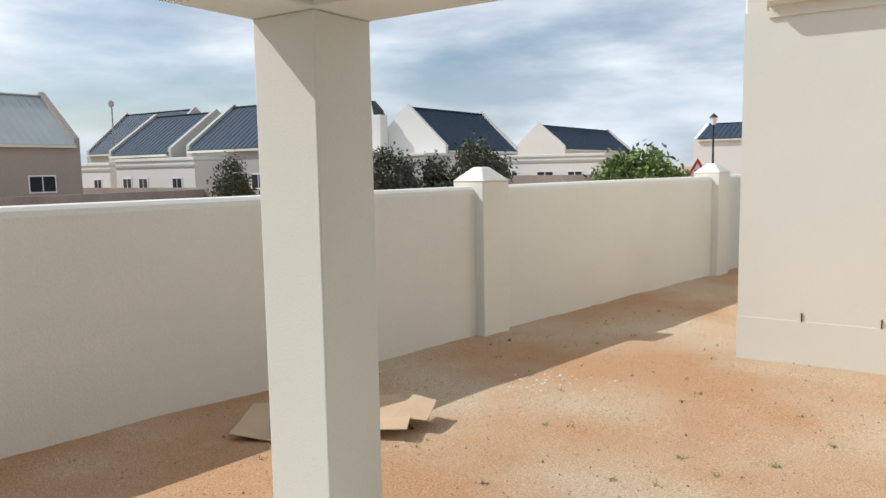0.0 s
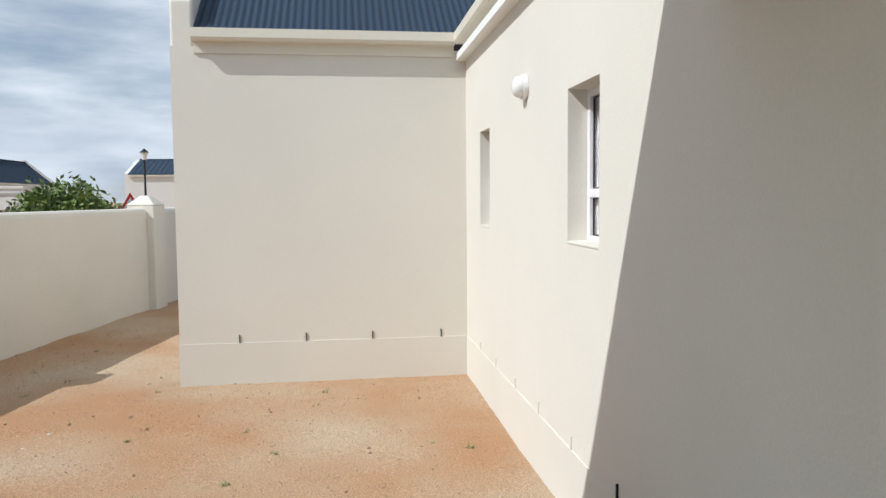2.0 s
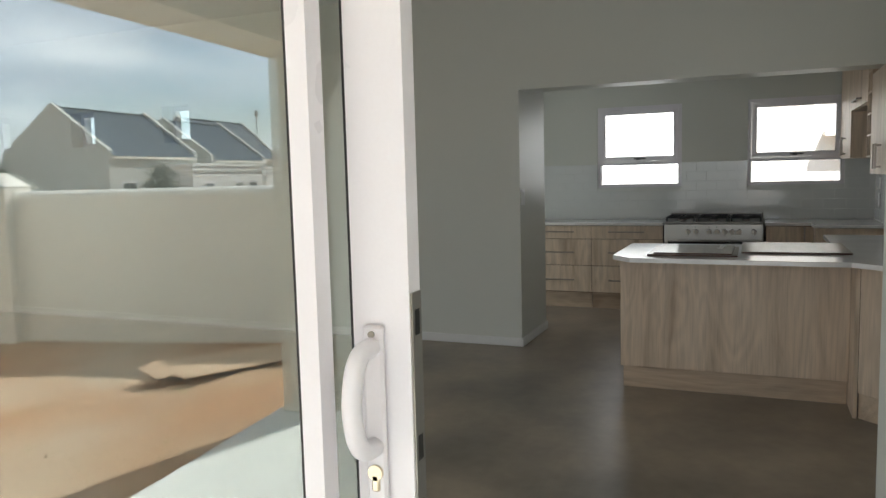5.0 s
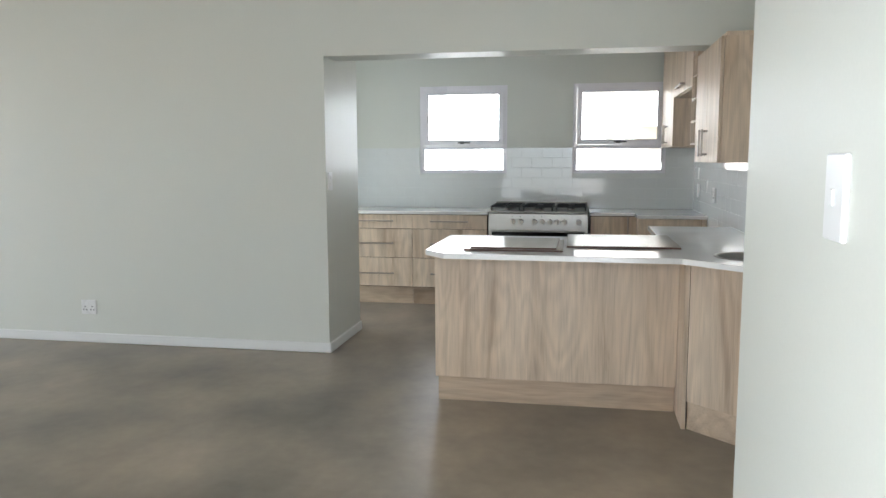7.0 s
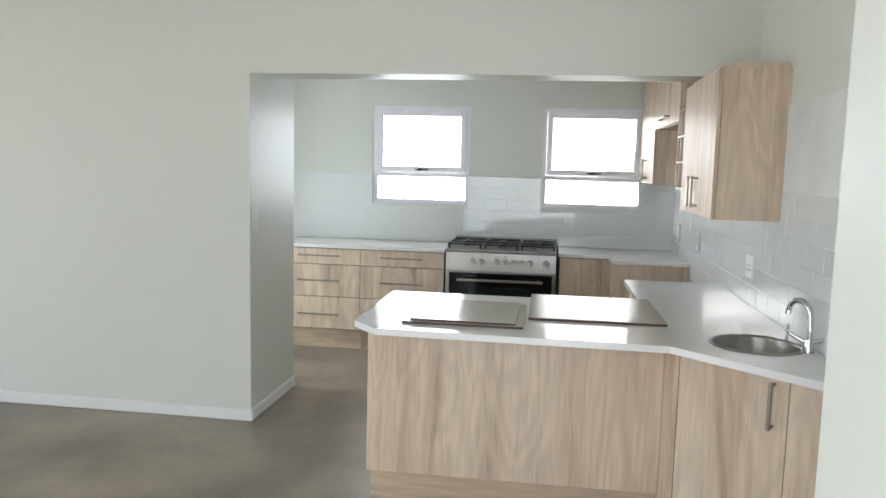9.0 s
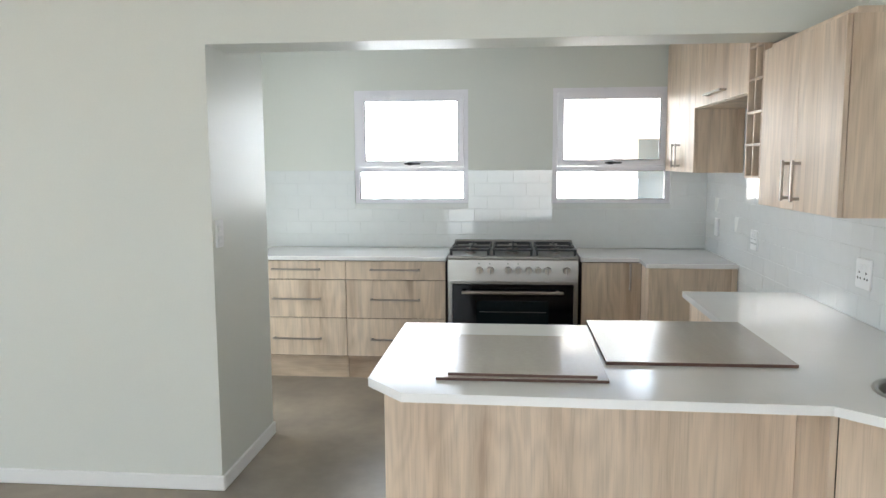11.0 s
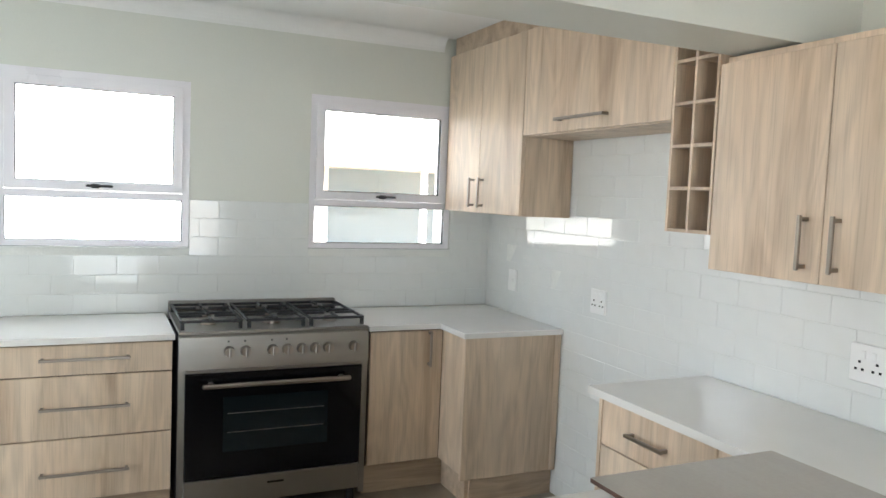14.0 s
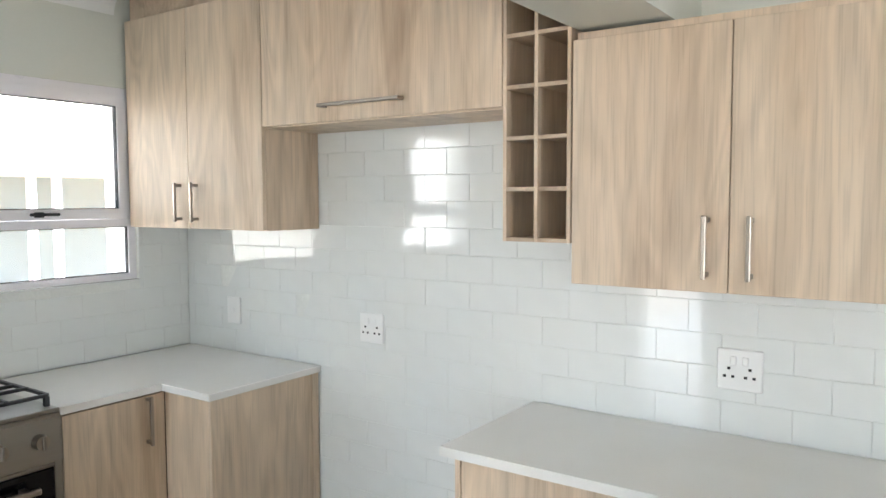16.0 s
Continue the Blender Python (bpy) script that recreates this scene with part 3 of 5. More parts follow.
bm = holed(B(), "y", -0.9, 3.6, 10.045, 10.295, -0.6, 3.0, KW)
back_wall = structure("wall_kitchen_back", bm, WALLPAINT, "pale painted kitchen wall with two windows and tiled splashback", "wall")
bm = bx(B(), 4.36, -0.90, 0.0, 10.045, -0.655, 2.95)
right_wall = structure("wall_kitchen_side", bm, WALLPAINT, "pale painted kitchen side wall with tiled splashback", "wall")
structure("wall_entrance_stub", bx(B(), 2.555, -0.655, 0.0, 4.36, 0.035, 2.95), WALLPAINT, "pale painted wall stub beside the sliding door", "wall")
# the hole is added to hold the kitchen end lamp
structure("wall_kitchen_left", holed(B(), "x", 8.32, 10.045, 3.35, 3.6, 0.0, 2.95, [(8.50, 9.15, 0.05, 2.2)]), WALLPAINT, "pale painted wall closing the kitchen", "wall")
structure("ceiling", bx(B(), 2.2, -0.9, 2.95, 7.83, 8.6, 3.02), CEILPAINT, "white living room ceiling", "ceiling")
structure("ceiling_kitchen", bx(B(), 7.83, -0.9, 2.52, 10.2, 3.6, 2.60), CEILPAINT, "white kitchen ceiling", "ceiling")
# cove cornice
def cornice(p0, d, inward):
    p0, inward = Vector(p0), Vector(inward)
    prof = [(0, 0), (0, -0.085)] + [(0.085 - 0.085 * math.cos(a) + 0.004, -0.085 + 0.085 * math.sin(a) - 0.002) for a in [i * math.pi / 14 for i in range(8)]]
    bm = B()
    extrude_poly(bm, [p0 + inward * u + Vector((0, 0, v)) for u, v in prof], d)
    return bm
structure("cornice_back", cornice((10.07, -0.37, 2.52), (0, 3.6, 0), (-1, 0, 0)), CEILPAINT, "white plaster cove cornice", "cornice")
OFF[:] = [0, 0, 0]
# unseen end wall; its opening is added for the area lamp
structure("wall_living_end", holed(B(), "x", 2.58, 7.6, 8.36, 8.60, 0, 2.95, [(3.1, 6.9, 0.05, 2.3)]), WALLPAINT, "pale painted living room end wall", "wall")
OFF[:] = [0.025, -0.07, 0]


def skirting(name, x0, y0, x1, y1):
    structure(name, bx(B(), x0, y0, 0.001, x1, y1, 0.075, 0.005), WHITEPAINT, "white painted skirting board", "skirting")


skirting("baseboard_east", 7.543, 2.164, 7.559, 8.40)
skirting("baseboard_nib", 7.5595, 2.164, 8.32, 2.1795)
skirting("baseboard_stub", 2.56, 0.0355, 4.36, 0.051)

# high window fittings in the living room
for y0, y1, z0, z1 in HW:
    t = thing("window_high", (7.7, (y0 + y1) / 2, z0), "small high white-framed living room window", "window", "high windows", "structure")
    part("window_frame", holed(B(), "y", y0, y1, 7.70, 7.75, z0, z1, [(y0 + 0.04, y1 - 0.04, z0 + 0.04, z1 - 0.04)]), ALU, t)
    part("pane", bx(B(), 7.722, y0 + 0.04, z0 + 0.04, 7.728, y1 - 0.04, z1 - 0.04), WINGLASS, t).visible_shadow = False


def kitchen_window(name, y0, y1, z0=1.24, z1=2.115):
    t = thing(name, (10.08, (y0 + y1) / 2, z0), "white aluminium kitchen window with a top-hung sash", "window", "kitchen windows", "structure")
    f, tr = 0.035, 1.505
    x0, x1 = 10.052, 10.12
    part("window_frame", holed(B(), "y", y0, y1, x0, x1, z0, z1, [(y0 + f, y1 - f, z0 + f, tr - 0.015), (y0 + f, y1 - f, tr + 0.02, z1 - f)]), ALU, t)
    sf = 0.045
    a0, a1, b0, b1 = y0 + f + 0.002, y1 - f - 0.002, tr + 0.022, z1 - f - 0.002
    s = part("sash", holed(B(), "y", a0, a1, x0 - 0.012, x1 - 0.02, b0, b1, [(a0 + sf, a1 - sf, b0 + sf, b1 - sf)]), ALU, t)
    part("pane", bx(B(), x0 + 0.02, a0 + sf - 0.004, b0 + sf - 0.004, x0 + 0.026, a1 - sf + 0.004, b1 - sf + 0.004), WINGLASS, s).visible_shadow = False
    part("gasket", holed(B(), "y", a0 + sf, a1 - sf, x0 - 0.004, x0 + 0.018, b0 + sf, b1 - sf, [(a0 + sf + 0.004, a1 - sf - 0.004, b0 + sf + 0.004, b1 - sf - 0.004)]), RUBBER, s)
    p = part("pane", bx(B(), x0 + 0.03, y0 + f - 0.004, z0 + f - 0.004, x0 + 0.036, y1 - f + 0.004, tr - 0.011), WINGLASS, t)
    p.visible_shadow = False
    part("gasket", holed(B(), "y", y0 + f, y1 - f, x0 + 0.01, x0 + 0.028, z0 + f, tr - 0.015, [(y0 + f + 0.004, y1 - f - 0.004, z0 + f + 0.004, tr - 0.019)]), RUBBER, t)
    c = (y0 + y1) / 2
    bm = bx(B(), x0 - 0.03, c - 0.012, b0 + 0.012, x0 - 0.012, c + 0.025, b0 + 0.034, 0.003)
    bx(bm, x0 - 0.042, c - 0.075, b0 + 0.018, x0 - 0.028, c + 0.05, b0 + 0.030, 0.004)
    part("stay_handle", bm, BLACKIRON, s, "black window stay handle")
    part("window_sill", bx(B(), 10.022, y0 + 0.001, z0 + 0.0005, 10.051, y1 - 0.001, z0 + 0.006), TILE, t)


kitchen_window("window_3", 1.15, 2.04)
kitchen_window("window_4", -0.38, 0.505)

# ---------------------------------------------------------------- kitchen units
def bar_handle(axis, c, length, out, r=0.006):
    """A slim square bar on two posts. axis: the way the bar runs; out: vector from the door to the bar."""
    bm = B()
    o = Vector(out)
    a = {"x": Vector((1, 0, 0)), "y": Vector((0, 1, 0)), "z": Vector((0, 0, 1))}[axis]
    c = Vector(c)
    m = c + o
    h = a * (length / 2)
    w = Vector((r, r, r))
    p, q = m - h, m + h
    w2 = Vector([0 if a[i] else r for i in range(3)])
    bx(bm, *(p - w2), *(q + w2), 0.002)
    for k in (-1, 1):
        e = c + a * (k * (length / 2 - 0.012))
        f = e + o * 0.85
        lo = Vector([min(e[i], f[i]) for i in range(3)]) - Vector([0 if o[i] else 0.006 for i in range(3)])
        hi = Vector([max(e[i], f[i]) for i in range(3)]) + Vector([0 if o[i] else 0.006 for i in range(3)])
        bx(bm, *lo, *hi)
    return bm


def drawer_unit(y0, y1):
    t = thing("drawer_unit", (9.7, (y0 + y1) / 2, 0), "light oak base unit with three drawers and long steel bar handles", "cabinet", "base units")
    part("carcass", bx(B(), 9.452, y0 + 0.001, 0.165, 10.02, y1 - 0.001, 0.868), CARCASS, t, "carcass coloured dark as the shade in the gaps")
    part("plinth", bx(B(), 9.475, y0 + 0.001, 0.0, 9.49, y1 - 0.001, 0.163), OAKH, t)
    for z0, z1 in ((0.172, 0.448), (0.453, 0.727), (0.732, 0.864)):
        d = part("drawer_front", bx(B(), 9.432, y0 + 0.002, z0, 9.45, y1 - 0.002, z1, 0.0015), OAK, t)
        hz = {0.172: 0.30, 0.453: 0.59, 0.732: 0.805}[z0]
        part("handle", bar_handle("y", (9.432, (y0 + y1) / 2, hz), 0.36, (-0.03, 0, 0)), CHROME, d, "steel bar handle")


drawer_unit(1.272, 1.99)
drawer_unit(1.99, 2.71)

# corner unit beside the cooker
t = thing("corner_unit", (9.6, -0.3, 0), "light oak corner base unit with folding doors", "cabinet", "base units")
bm = bx(B(), 9.452, -0.64, 0.165, 10.02, 0.325, 0.868)
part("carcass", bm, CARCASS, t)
part("door", bx(B(), 9.432, -0.081, 0.17, 9.45, 0.322, 0.864, 0.0015), OAK, t)
d2 = part("door", bx(B(), 9.172, -0.100, 0.17, 9.43, -0.082, 0.864, 0.0015), OAK, t)
part("handle", bar_handle("z", (9.432, -0.005, 0.77), 0.19, (-0.03, 0, 0)), CHROME, t, "steel bar handle")
part("end_panel", bx(B(), 9.152, -0.640, 0.14, 9.170, -0.0805, 0.868, 0.0015), OAK, t)
part("end_filler", bx(B(), 9.148, -0.640, 0.14, 9.1515, -0.605, 0.868), OAK, t)
part("plinth", bx(B(), 9.182, -0.640, 0, 9.198, -0.150, 0.139), OAKH, t)
part("plinth", bx(B(), 9.20, -0.150, 0, 9.49, -0.132, 0.163), OAKH, t)
part("plinth", bx(B(), 9.492, -0.132, 0, 9.506, 0.322, 0.163), OAKH, t)

# worktops
def worktop(name, pts, label):
    bm = prism(B(), pts, 0.872, 0.90)
    bmesh.ops.bevel(bm, geom=[e for e in bm.edges], offset=0.002, segments=1, affect="EDGES")
    return single(name, bm, QUARTZ, label, "worktop", "kitchen worktops")


worktop("worktop", [(9.41, 1.265), (10.022, 1.265), (10.022, 2.712), (9.41, 2.712)], "white quartz worktop on the drawer units")
worktop("worktop", [(9.42, 0.335), (10.022, 0.335), (10.022, -0.644), (9.135, -0.644), (9.135, -0.062), (9.42, -0.062)], "white quartz worktop on the corner unit")
PEN = [(7.275, 1.24), (6.47, 1.24), (6.325, 1.115), (6.30, -0.08), (5.93, -0.47), (5.76, -0.644), (8.113, -0.644), (8.113, -0.068), (7.275, -0.068)]
bm = B()
for z in (0.872, 0.90):
    rings = [[bm.verts.new((x + OFF[0], y + OFF[1], z)) for x, y in PEN], [bm.verts.new((6.42 + OFF[0] + 0.17 * math.cos(k * math.pi / 20), -0.43 + OFF[1] + 0.17 * math.sin(k * math.pi / 20), z)) for k in range(40)]]
    es = [bm.edges.new((r[i], r[(i + 1) % len(r)])) for r in rings for i in range(len(r))]
    bmesh.ops.triangle_fill(bm, use_beauty=True, edges=es, normal=(0, 0, 1 if z > 0.89 else -1))
    if z < 0.89:
        low = rings
for r, q in zip(low, rings):
    for i in range(len(r)):
        bm.faces.new((r[i], r[(i + 1) % len(r)], q[(i + 1) % len(r)], q[i]))
bmesh.ops.recalc_face_normals(bm, faces=bm.faces)
single("worktop", bm, QUARTZ, "white quartz breakfast worktop with a cut corner", "worktop", "kitchen worktops")

# peninsula
t = thing("peninsula_unit", (6.8, 0.55, 0), "light oak panelled breakfast peninsula", "cabinet", "base units")
part("back_panel", bx(B(), 6.645, -0.113, 0.145, 6.663, 1.222, 0.871, 0.001), OAK, t)
part("end_panel", bx(B(), 6.664, 1.204, 0.145, 7.23, 1.222, 0.871, 0.001), OAK, t)
part("front_panel", bx(B(), 7.212, -0.085, 0.145, 7.23, 1.203, 0.871, 0.001), OAK, t)
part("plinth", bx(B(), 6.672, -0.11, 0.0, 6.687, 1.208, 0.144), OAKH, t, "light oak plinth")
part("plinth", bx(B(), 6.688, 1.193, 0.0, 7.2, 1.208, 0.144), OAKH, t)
part("filler", bx(B(), 6.402, -0.135, 0.0, 6.70, -0.1145, 0.871), OAK, t)

# diagonal sink unit
t = thing("sink_unit", (6.3, -0.4, 0), "light oak diagonal sink base unit with one door", "cabinet", "base units")
def diag(bm, s0, s1, d0, d1, z0, z1):
    """A board along the diagonal front: s along it from its inner end, d behind its face."""
    o, u = Vector((6.40, -0.135)), Vector((-0.69, -0.725)).normalized()
    w = Vector((-u.y, u.x))
    if w.x < 0:
        w = -w
    q = [o + u * s0 + w * d0, o + u * s1 + w * d0, o + u * s1 + w * d1, o + u * s0 + w * d1]
    return prism(bm, [(p.x, p.y) for p in q], z0, z1)
d = part("door", diag(B(), 0.003, 0.455, 0.0, 0.018, 0.15, 0.862), OAK, t)
part("side_panel", diag(B(), 0.459, 0.70, 0.0, 0.018, 0.15, 0.871), OAK, t)
part("plinth", diag(B(), 0.0, 0.70, 0.012, 0.03, 0.0, 0.149), OAKH, t)
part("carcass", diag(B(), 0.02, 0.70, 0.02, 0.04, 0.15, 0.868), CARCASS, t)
hb = diag(B(), 0.395, 0.407, -0.036, -0.024, 0.655, 0.835)
diag(hb, 0.396, 0.406, -0.026, 0.0, 0.660, 0.672)
diag(hb, 0.396, 0.406, -0.026, 0.0, 0.818, 0.830)
part("handle", hb, CHROME, d, "steel bar handle")

# drawers in the side run
t = thing("side_base_unit", (7.8, -0.35, 0), "light oak base unit with drawers under the side worktop", "cabinet", "base units")
part("carcass", bx(B(), 7.24, -0.64, 0.15, 8.06, -0.122, 0.868), CARCASS, t)
part("end_panel", bx(B(), 8.062, -0.64, 0.0, 8.08, -0.10, 0.871), OAK, t)
for x0, x1 in ((7.502, 8.06), (7.24, 7.498)):
    for z0, z1 in ((0.695, 0.862), (0.43, 0.69), (0.16, 0.425)):
        dd = part("drawer_front", bx(B(), x0, -0.12, z0, x1, -0.102, z1, 0.0015), OAK, t)
        if x0 > 7.4:
            part("handle", bar_handle("x", ((x0 + x1) / 2 + 0.02, -0.102, (z0 + z1) / 2), 0.19, (0, 0.03, 0)), CHROME, dd, "steel bar handle")
part("plinth", bx(B(), 7.24, -0.16, 0, 8.06, -0.145, 0.155), OAKH, t)

# ---------------------------------------------------------------- cooker
SY0, SY1, SX = 0.352, 1.252, 9.385
ck = thing("gas_cooker", (9.7, 0.8, 0), "stainless steel six-burner gas cooker with black oven door", "cooker")
body = part("body", bx(B(), SX + 0.03, SY0, 0.10, 10.015, SY1, 0.868, 0.004), BLACKIRON, ck, "dark enamel side")
bm = B()
prof = [(SX - 0.012, 0.735), (SX + 0.03, 0.735), (SX + 0.03, 0.895), (SX + 0.006, 0.895), (SX - 0.004, 0.884)]
extrude_poly(bm, [(x + OFF[0], SY0 + OFF[1], z) for x, z in prof], (0, SY1 - SY0, 0))
panel = part("control_panel", bm, STEEL, ck, "brushed steel control panel")
for i, y in enumerate((1.03, 0.955, 0.83, 0.76, 0.69, 0.625, 0.56, 0.43)):
    k = part("knob", cyl(B(), (SX - 0.022, y, 0.815), 0.023, 0.03, "x", 24, 0.026), CHROME, ck, "steel control knob")
    part("knob_grip", bx(B(), SX - 0.047, y - 0.005, 0.793, SX - 0.037, y + 0.005, 0.837, 0.002), STEEL, k)
for y in (1.02, 0.945, 0.82, 0.75):
    part("pointer_mark", bx(B(), SX - 0.0105, y + 0.01, 0.858, SX - 0.007, y + 0.018, 0.866), DARKHOLE, ck)
part("hob_top", bx(B(), SX + 0.0, SY0, 0.897, 10.01, SY1, 0.912, 0.004), STEEL, ck, "steel hob plate")
part("back_rail", bx(B(), 9.975, SY0, 0.9125, 10.01, SY1, 0.966, 0.006), STEEL, ck, "steel splash rail")
od = part("oven_door", bx(B(), SX - 0.006, SY0 + 0.03, 0.215, SX + 0.0295, SY1 - 0.03, 0.715, 0.003), OVENGLASS, ck, "black glass oven door")
part("oven_window", bx(B(), SX - 0.0085, SY0 + 0.2, 0.34, SX - 0.006, SY1 - 0.2, 0.60), OVENDARK, od)
for z in (0.43, 0.52):
    part("shelf_wire", bx(B(), SX - 0.0093, SY0 + 0.22, z, SX - 0.0086, SY1 - 0.22, z + 0.004), STEEL, od)
bm = bx(B(), SX - 0.065, SY0 + 0.10, 0.655, SX - 0.045, SY1 - 0.10, 0.678, 0.007, 2)
for y in (SY0 + 0.14, SY1 - 0.14):
    bx(bm, SX - 0.05, y - 0.01, 0.658, SX - 0.006, y + 0.01, 0.675)
part("door_handle", bm, CHROME, od, "steel towel-bar handle")
part("door_trim", bx(B(), SX - 0.008, SY0 + 0.03, 0.718, SX + 0.029, SY1 - 0.03, 0.732, 0.002), STEEL, ck)
part("warming_drawer", bx(B(), SX - 0.006, SY0 + 0.03, 0.085, SX + 0.0295, SY1 - 0.03, 0.210, 0.003), STEEL, ck, "brushed steel storage drawer")
part("maker_badge", bx(B(), SX - 0.0075, 0.76, 0.165, SX - 0.006, 0.84, 0.175), DARKHOLE, ck)
for y in (SY0, SY1 - 0.028):
    part("side_post", bx(B(), SX - 0.004, y, 0.06, SX + 0.029, y + 0.028, 0.733), STEEL, ck)
for y in (SY0 + 0.05, SY1 - 0.05):
    for x in (SX + 0.06, 9.95):
        part("foot", cyl(B(), (x, y, 0.05), 0.02, 0.10), BLACKIRON, ck)
for j in range(3):
    yc = SY0 + 0.15 + 0.30 * j
    bm = B()
    z = 0.955
    for y in (yc - 0.135, yc + 0.135):
        bx(bm, SX + 0.05, y - 0.007, z - 0.012, 9.95, y + 0.007, z, 0.002)
    for x in (SX + 0.05, 9.665, 9.95):
        bx(bm, x - 0.007, yc - 0.135, z - 0.012, x + 0.007, yc + 0.135, z, 0.002)
    for xc in (SX + 0.185, 9.81):
        for k in range(4):
            a = k * math.pi / 2
            dx, dy = math.cos(a), math.sin(a)
            x0, y0, x1, y1 = xc + dx * 0.035, yc + dy * 0.035, xc + dx * 0.135, yc + dy * 0.130
            bx(bm, min(x0, x1) - 0.006, min(y0, y1) - 0.006, z - 0.008, max(x0, x1) + 0.006, max(y0, y1) + 0.006, z + 0.004, 0.002)
    for x in (SX + 0.05, 9.95):
        for y in (yc - 0.13, yc + 0.13):
            bx(bm, x - 0.008, y - 0.008, 0.912, x + 0.008, y + 0.008, z - 0.01)
    part("pan_support", bm, BLACKIRON, ck, "black cast iron pan support")
    for xc, r in ((SX + 0.185, 0.038 + 0.008 * (j == 1)), (9.81, 0.046)):
        bu = part("burner", cyl(B(), (xc, yc, 0.919), r, 0.013, "z", 28), CHROME, ck, "aluminium gas burner")
        part("burner_cap", cyl(B(), (xc, yc, 0.930), r * 0.72, 0.008, "z", 28), BLACKIRON, bu, "black burner cap")

# ---------------------------------------------------------------- wall units
UY = -0.335
def door_pair(t, x0, xm, x1, z0, z1, hz):
    for a, b, h in ((x0, xm, xm - 0.055), (xm, x1, xm + 0.055)):
        d = part("door", bx(B(), a + 0.0015, UY - 0.018, z0, b - 0.0015, UY, z1, 0.0015), OAK, t)
        part("handle", bar_handle("z", (h, UY, hz), 0.165, (0, 0.032, 0)), CHROME, d, "steel bar handle")


t = thing("wall_unit", (9.6, -0.5, 1.49), "light oak wall unit with two doors beside the window", "wall cabinet", "wall units")
part("carcass", bx(B(), 9.152, -0.654, 1.487, 10.02, UY - 0.02, 2.41), OAK, t)
door_pair(t, 9.132, 9.59, 10.022, 1.489, 2.408, 1.60)
part("side_panel", bx(B(), 9.132, -0.64, 1.487, 9.1515, UY - 0.019, 2.41), OAK, t)
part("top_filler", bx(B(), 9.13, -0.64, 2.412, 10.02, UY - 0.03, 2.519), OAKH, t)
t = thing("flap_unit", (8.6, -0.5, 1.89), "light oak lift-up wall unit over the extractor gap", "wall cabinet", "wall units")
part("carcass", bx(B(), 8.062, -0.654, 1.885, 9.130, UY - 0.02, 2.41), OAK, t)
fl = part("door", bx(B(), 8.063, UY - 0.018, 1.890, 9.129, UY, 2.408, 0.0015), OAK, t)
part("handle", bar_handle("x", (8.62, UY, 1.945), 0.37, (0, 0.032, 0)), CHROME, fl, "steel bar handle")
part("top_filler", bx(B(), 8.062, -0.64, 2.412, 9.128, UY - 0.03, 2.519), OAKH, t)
wr = thing("wine_rack", (7.95, -0.5, 1.48), "light oak wine rack with two columns of square holes", "wine rack")
wx0, wx1, wz0, wz1 = 7.833, 8.06, 1.48, 2.41
part("back_board", bx(B(), wx0 + 0.001, -0.652, wz0, wx1, -0.642, wz1), OAK, wr)
xm = (wx0 + wx1) / 2
for x in (wx0 + 0.001, xm - 0.006, wx1 - 0.013):
    part("upright", bx(B(), x, -0.641, wz0, x + 0.012, UY, wz1, 0.001), OAK, wr)
for i in range(7):
    z = wz0 + i * (wz1 - wz0 - 0.012) / 6
    for a, b in ((wx0 + 0.0135, xm - 0.0065), (xm + 0.0065, wx1 - 0.0135)):
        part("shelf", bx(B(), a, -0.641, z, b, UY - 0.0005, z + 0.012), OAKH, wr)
t = thing("wall_unit", (7.4, -0.5, 1.36), "light oak wall unit with two doors under the beam", "wall cabinet", "wall units")
part("carcass", bx(B(), 6.972, -0.654, 1.362, 7.828, UY - 0.02, 2.062), OAK, t)
door_pair(t, 6.972, 7.39, 7.83, 1.363, 2.06, 1.482)
part("top_trim", bx(B(), 6.975, -0.64, 2.063, 7.828, UY - 0.03, 2.085), OAK, t)

# ---------------------------------------------------------------- sink, tap, sockets, boards
SKC, SKR = (6.42, -0.43), 0.17
sk = thing("round_sink", (6.42, -0.43, 0.9), "round stainless steel sink set in the worktop", "sink")
bm = B()
prev = None
for r, z in ((SKR + 0.014, 0.9008), (SKR + 0.012, 0.9045), (SKR - 0.002, 0.9040), (SKR - 0.006, 0.895), (SKR - 0.010, 0.80), (SKR - 0.04, 0.765), (0.03, 0.76), (0.001, 0.758)):
    ring = [bm.verts.new((SKC[0] + OFF[0] + r * math.cos(a), SKC[1] + OFF[1] + r * math.sin(a), z)) for a in [2 * math.pi * i / 40 for i in range(40)]]
    if prev:
        for i in range(40):
            bm.faces.new((prev[i], prev[(i + 1) % 40], ring[(i + 1) % 40], ring[i]))
    prev = ring
part("bowl", bm, STEEL, sk, "steel bowl with a rolled rim", True)
part("drain", cyl(B(), (SKC[0], SKC[1], 0.7615), 0.035, 0.003, "z", 24), DARKHOLE, sk)


def tube(pts, r):
    cu = bpy.data.curves.new("pipe", "CURVE")
    cu.dimensions, cu.bevel_depth, cu.bevel_resolution, cu.use_fill_caps = "3D", r, 4, True
    sp = cu.splines.new("BEZIER")
    sp.bezier_points.add(len(pts) - 1)
    for b, p in zip(sp.bezier_points, pts):
        b.co = (p[0] + OFF[0], p[1] + OFF[1], p[2])
        b.handle_left_type = b.handle_right_type = "AUTO"
    tmp = bpy.data.objects.new("pipe", cu)
    me = bpy.data.meshes.new_from_object(tmp)
    bpy.data.objects.remove(tmp)
    bm = B()
    bm.from_mesh(me)
    return bm


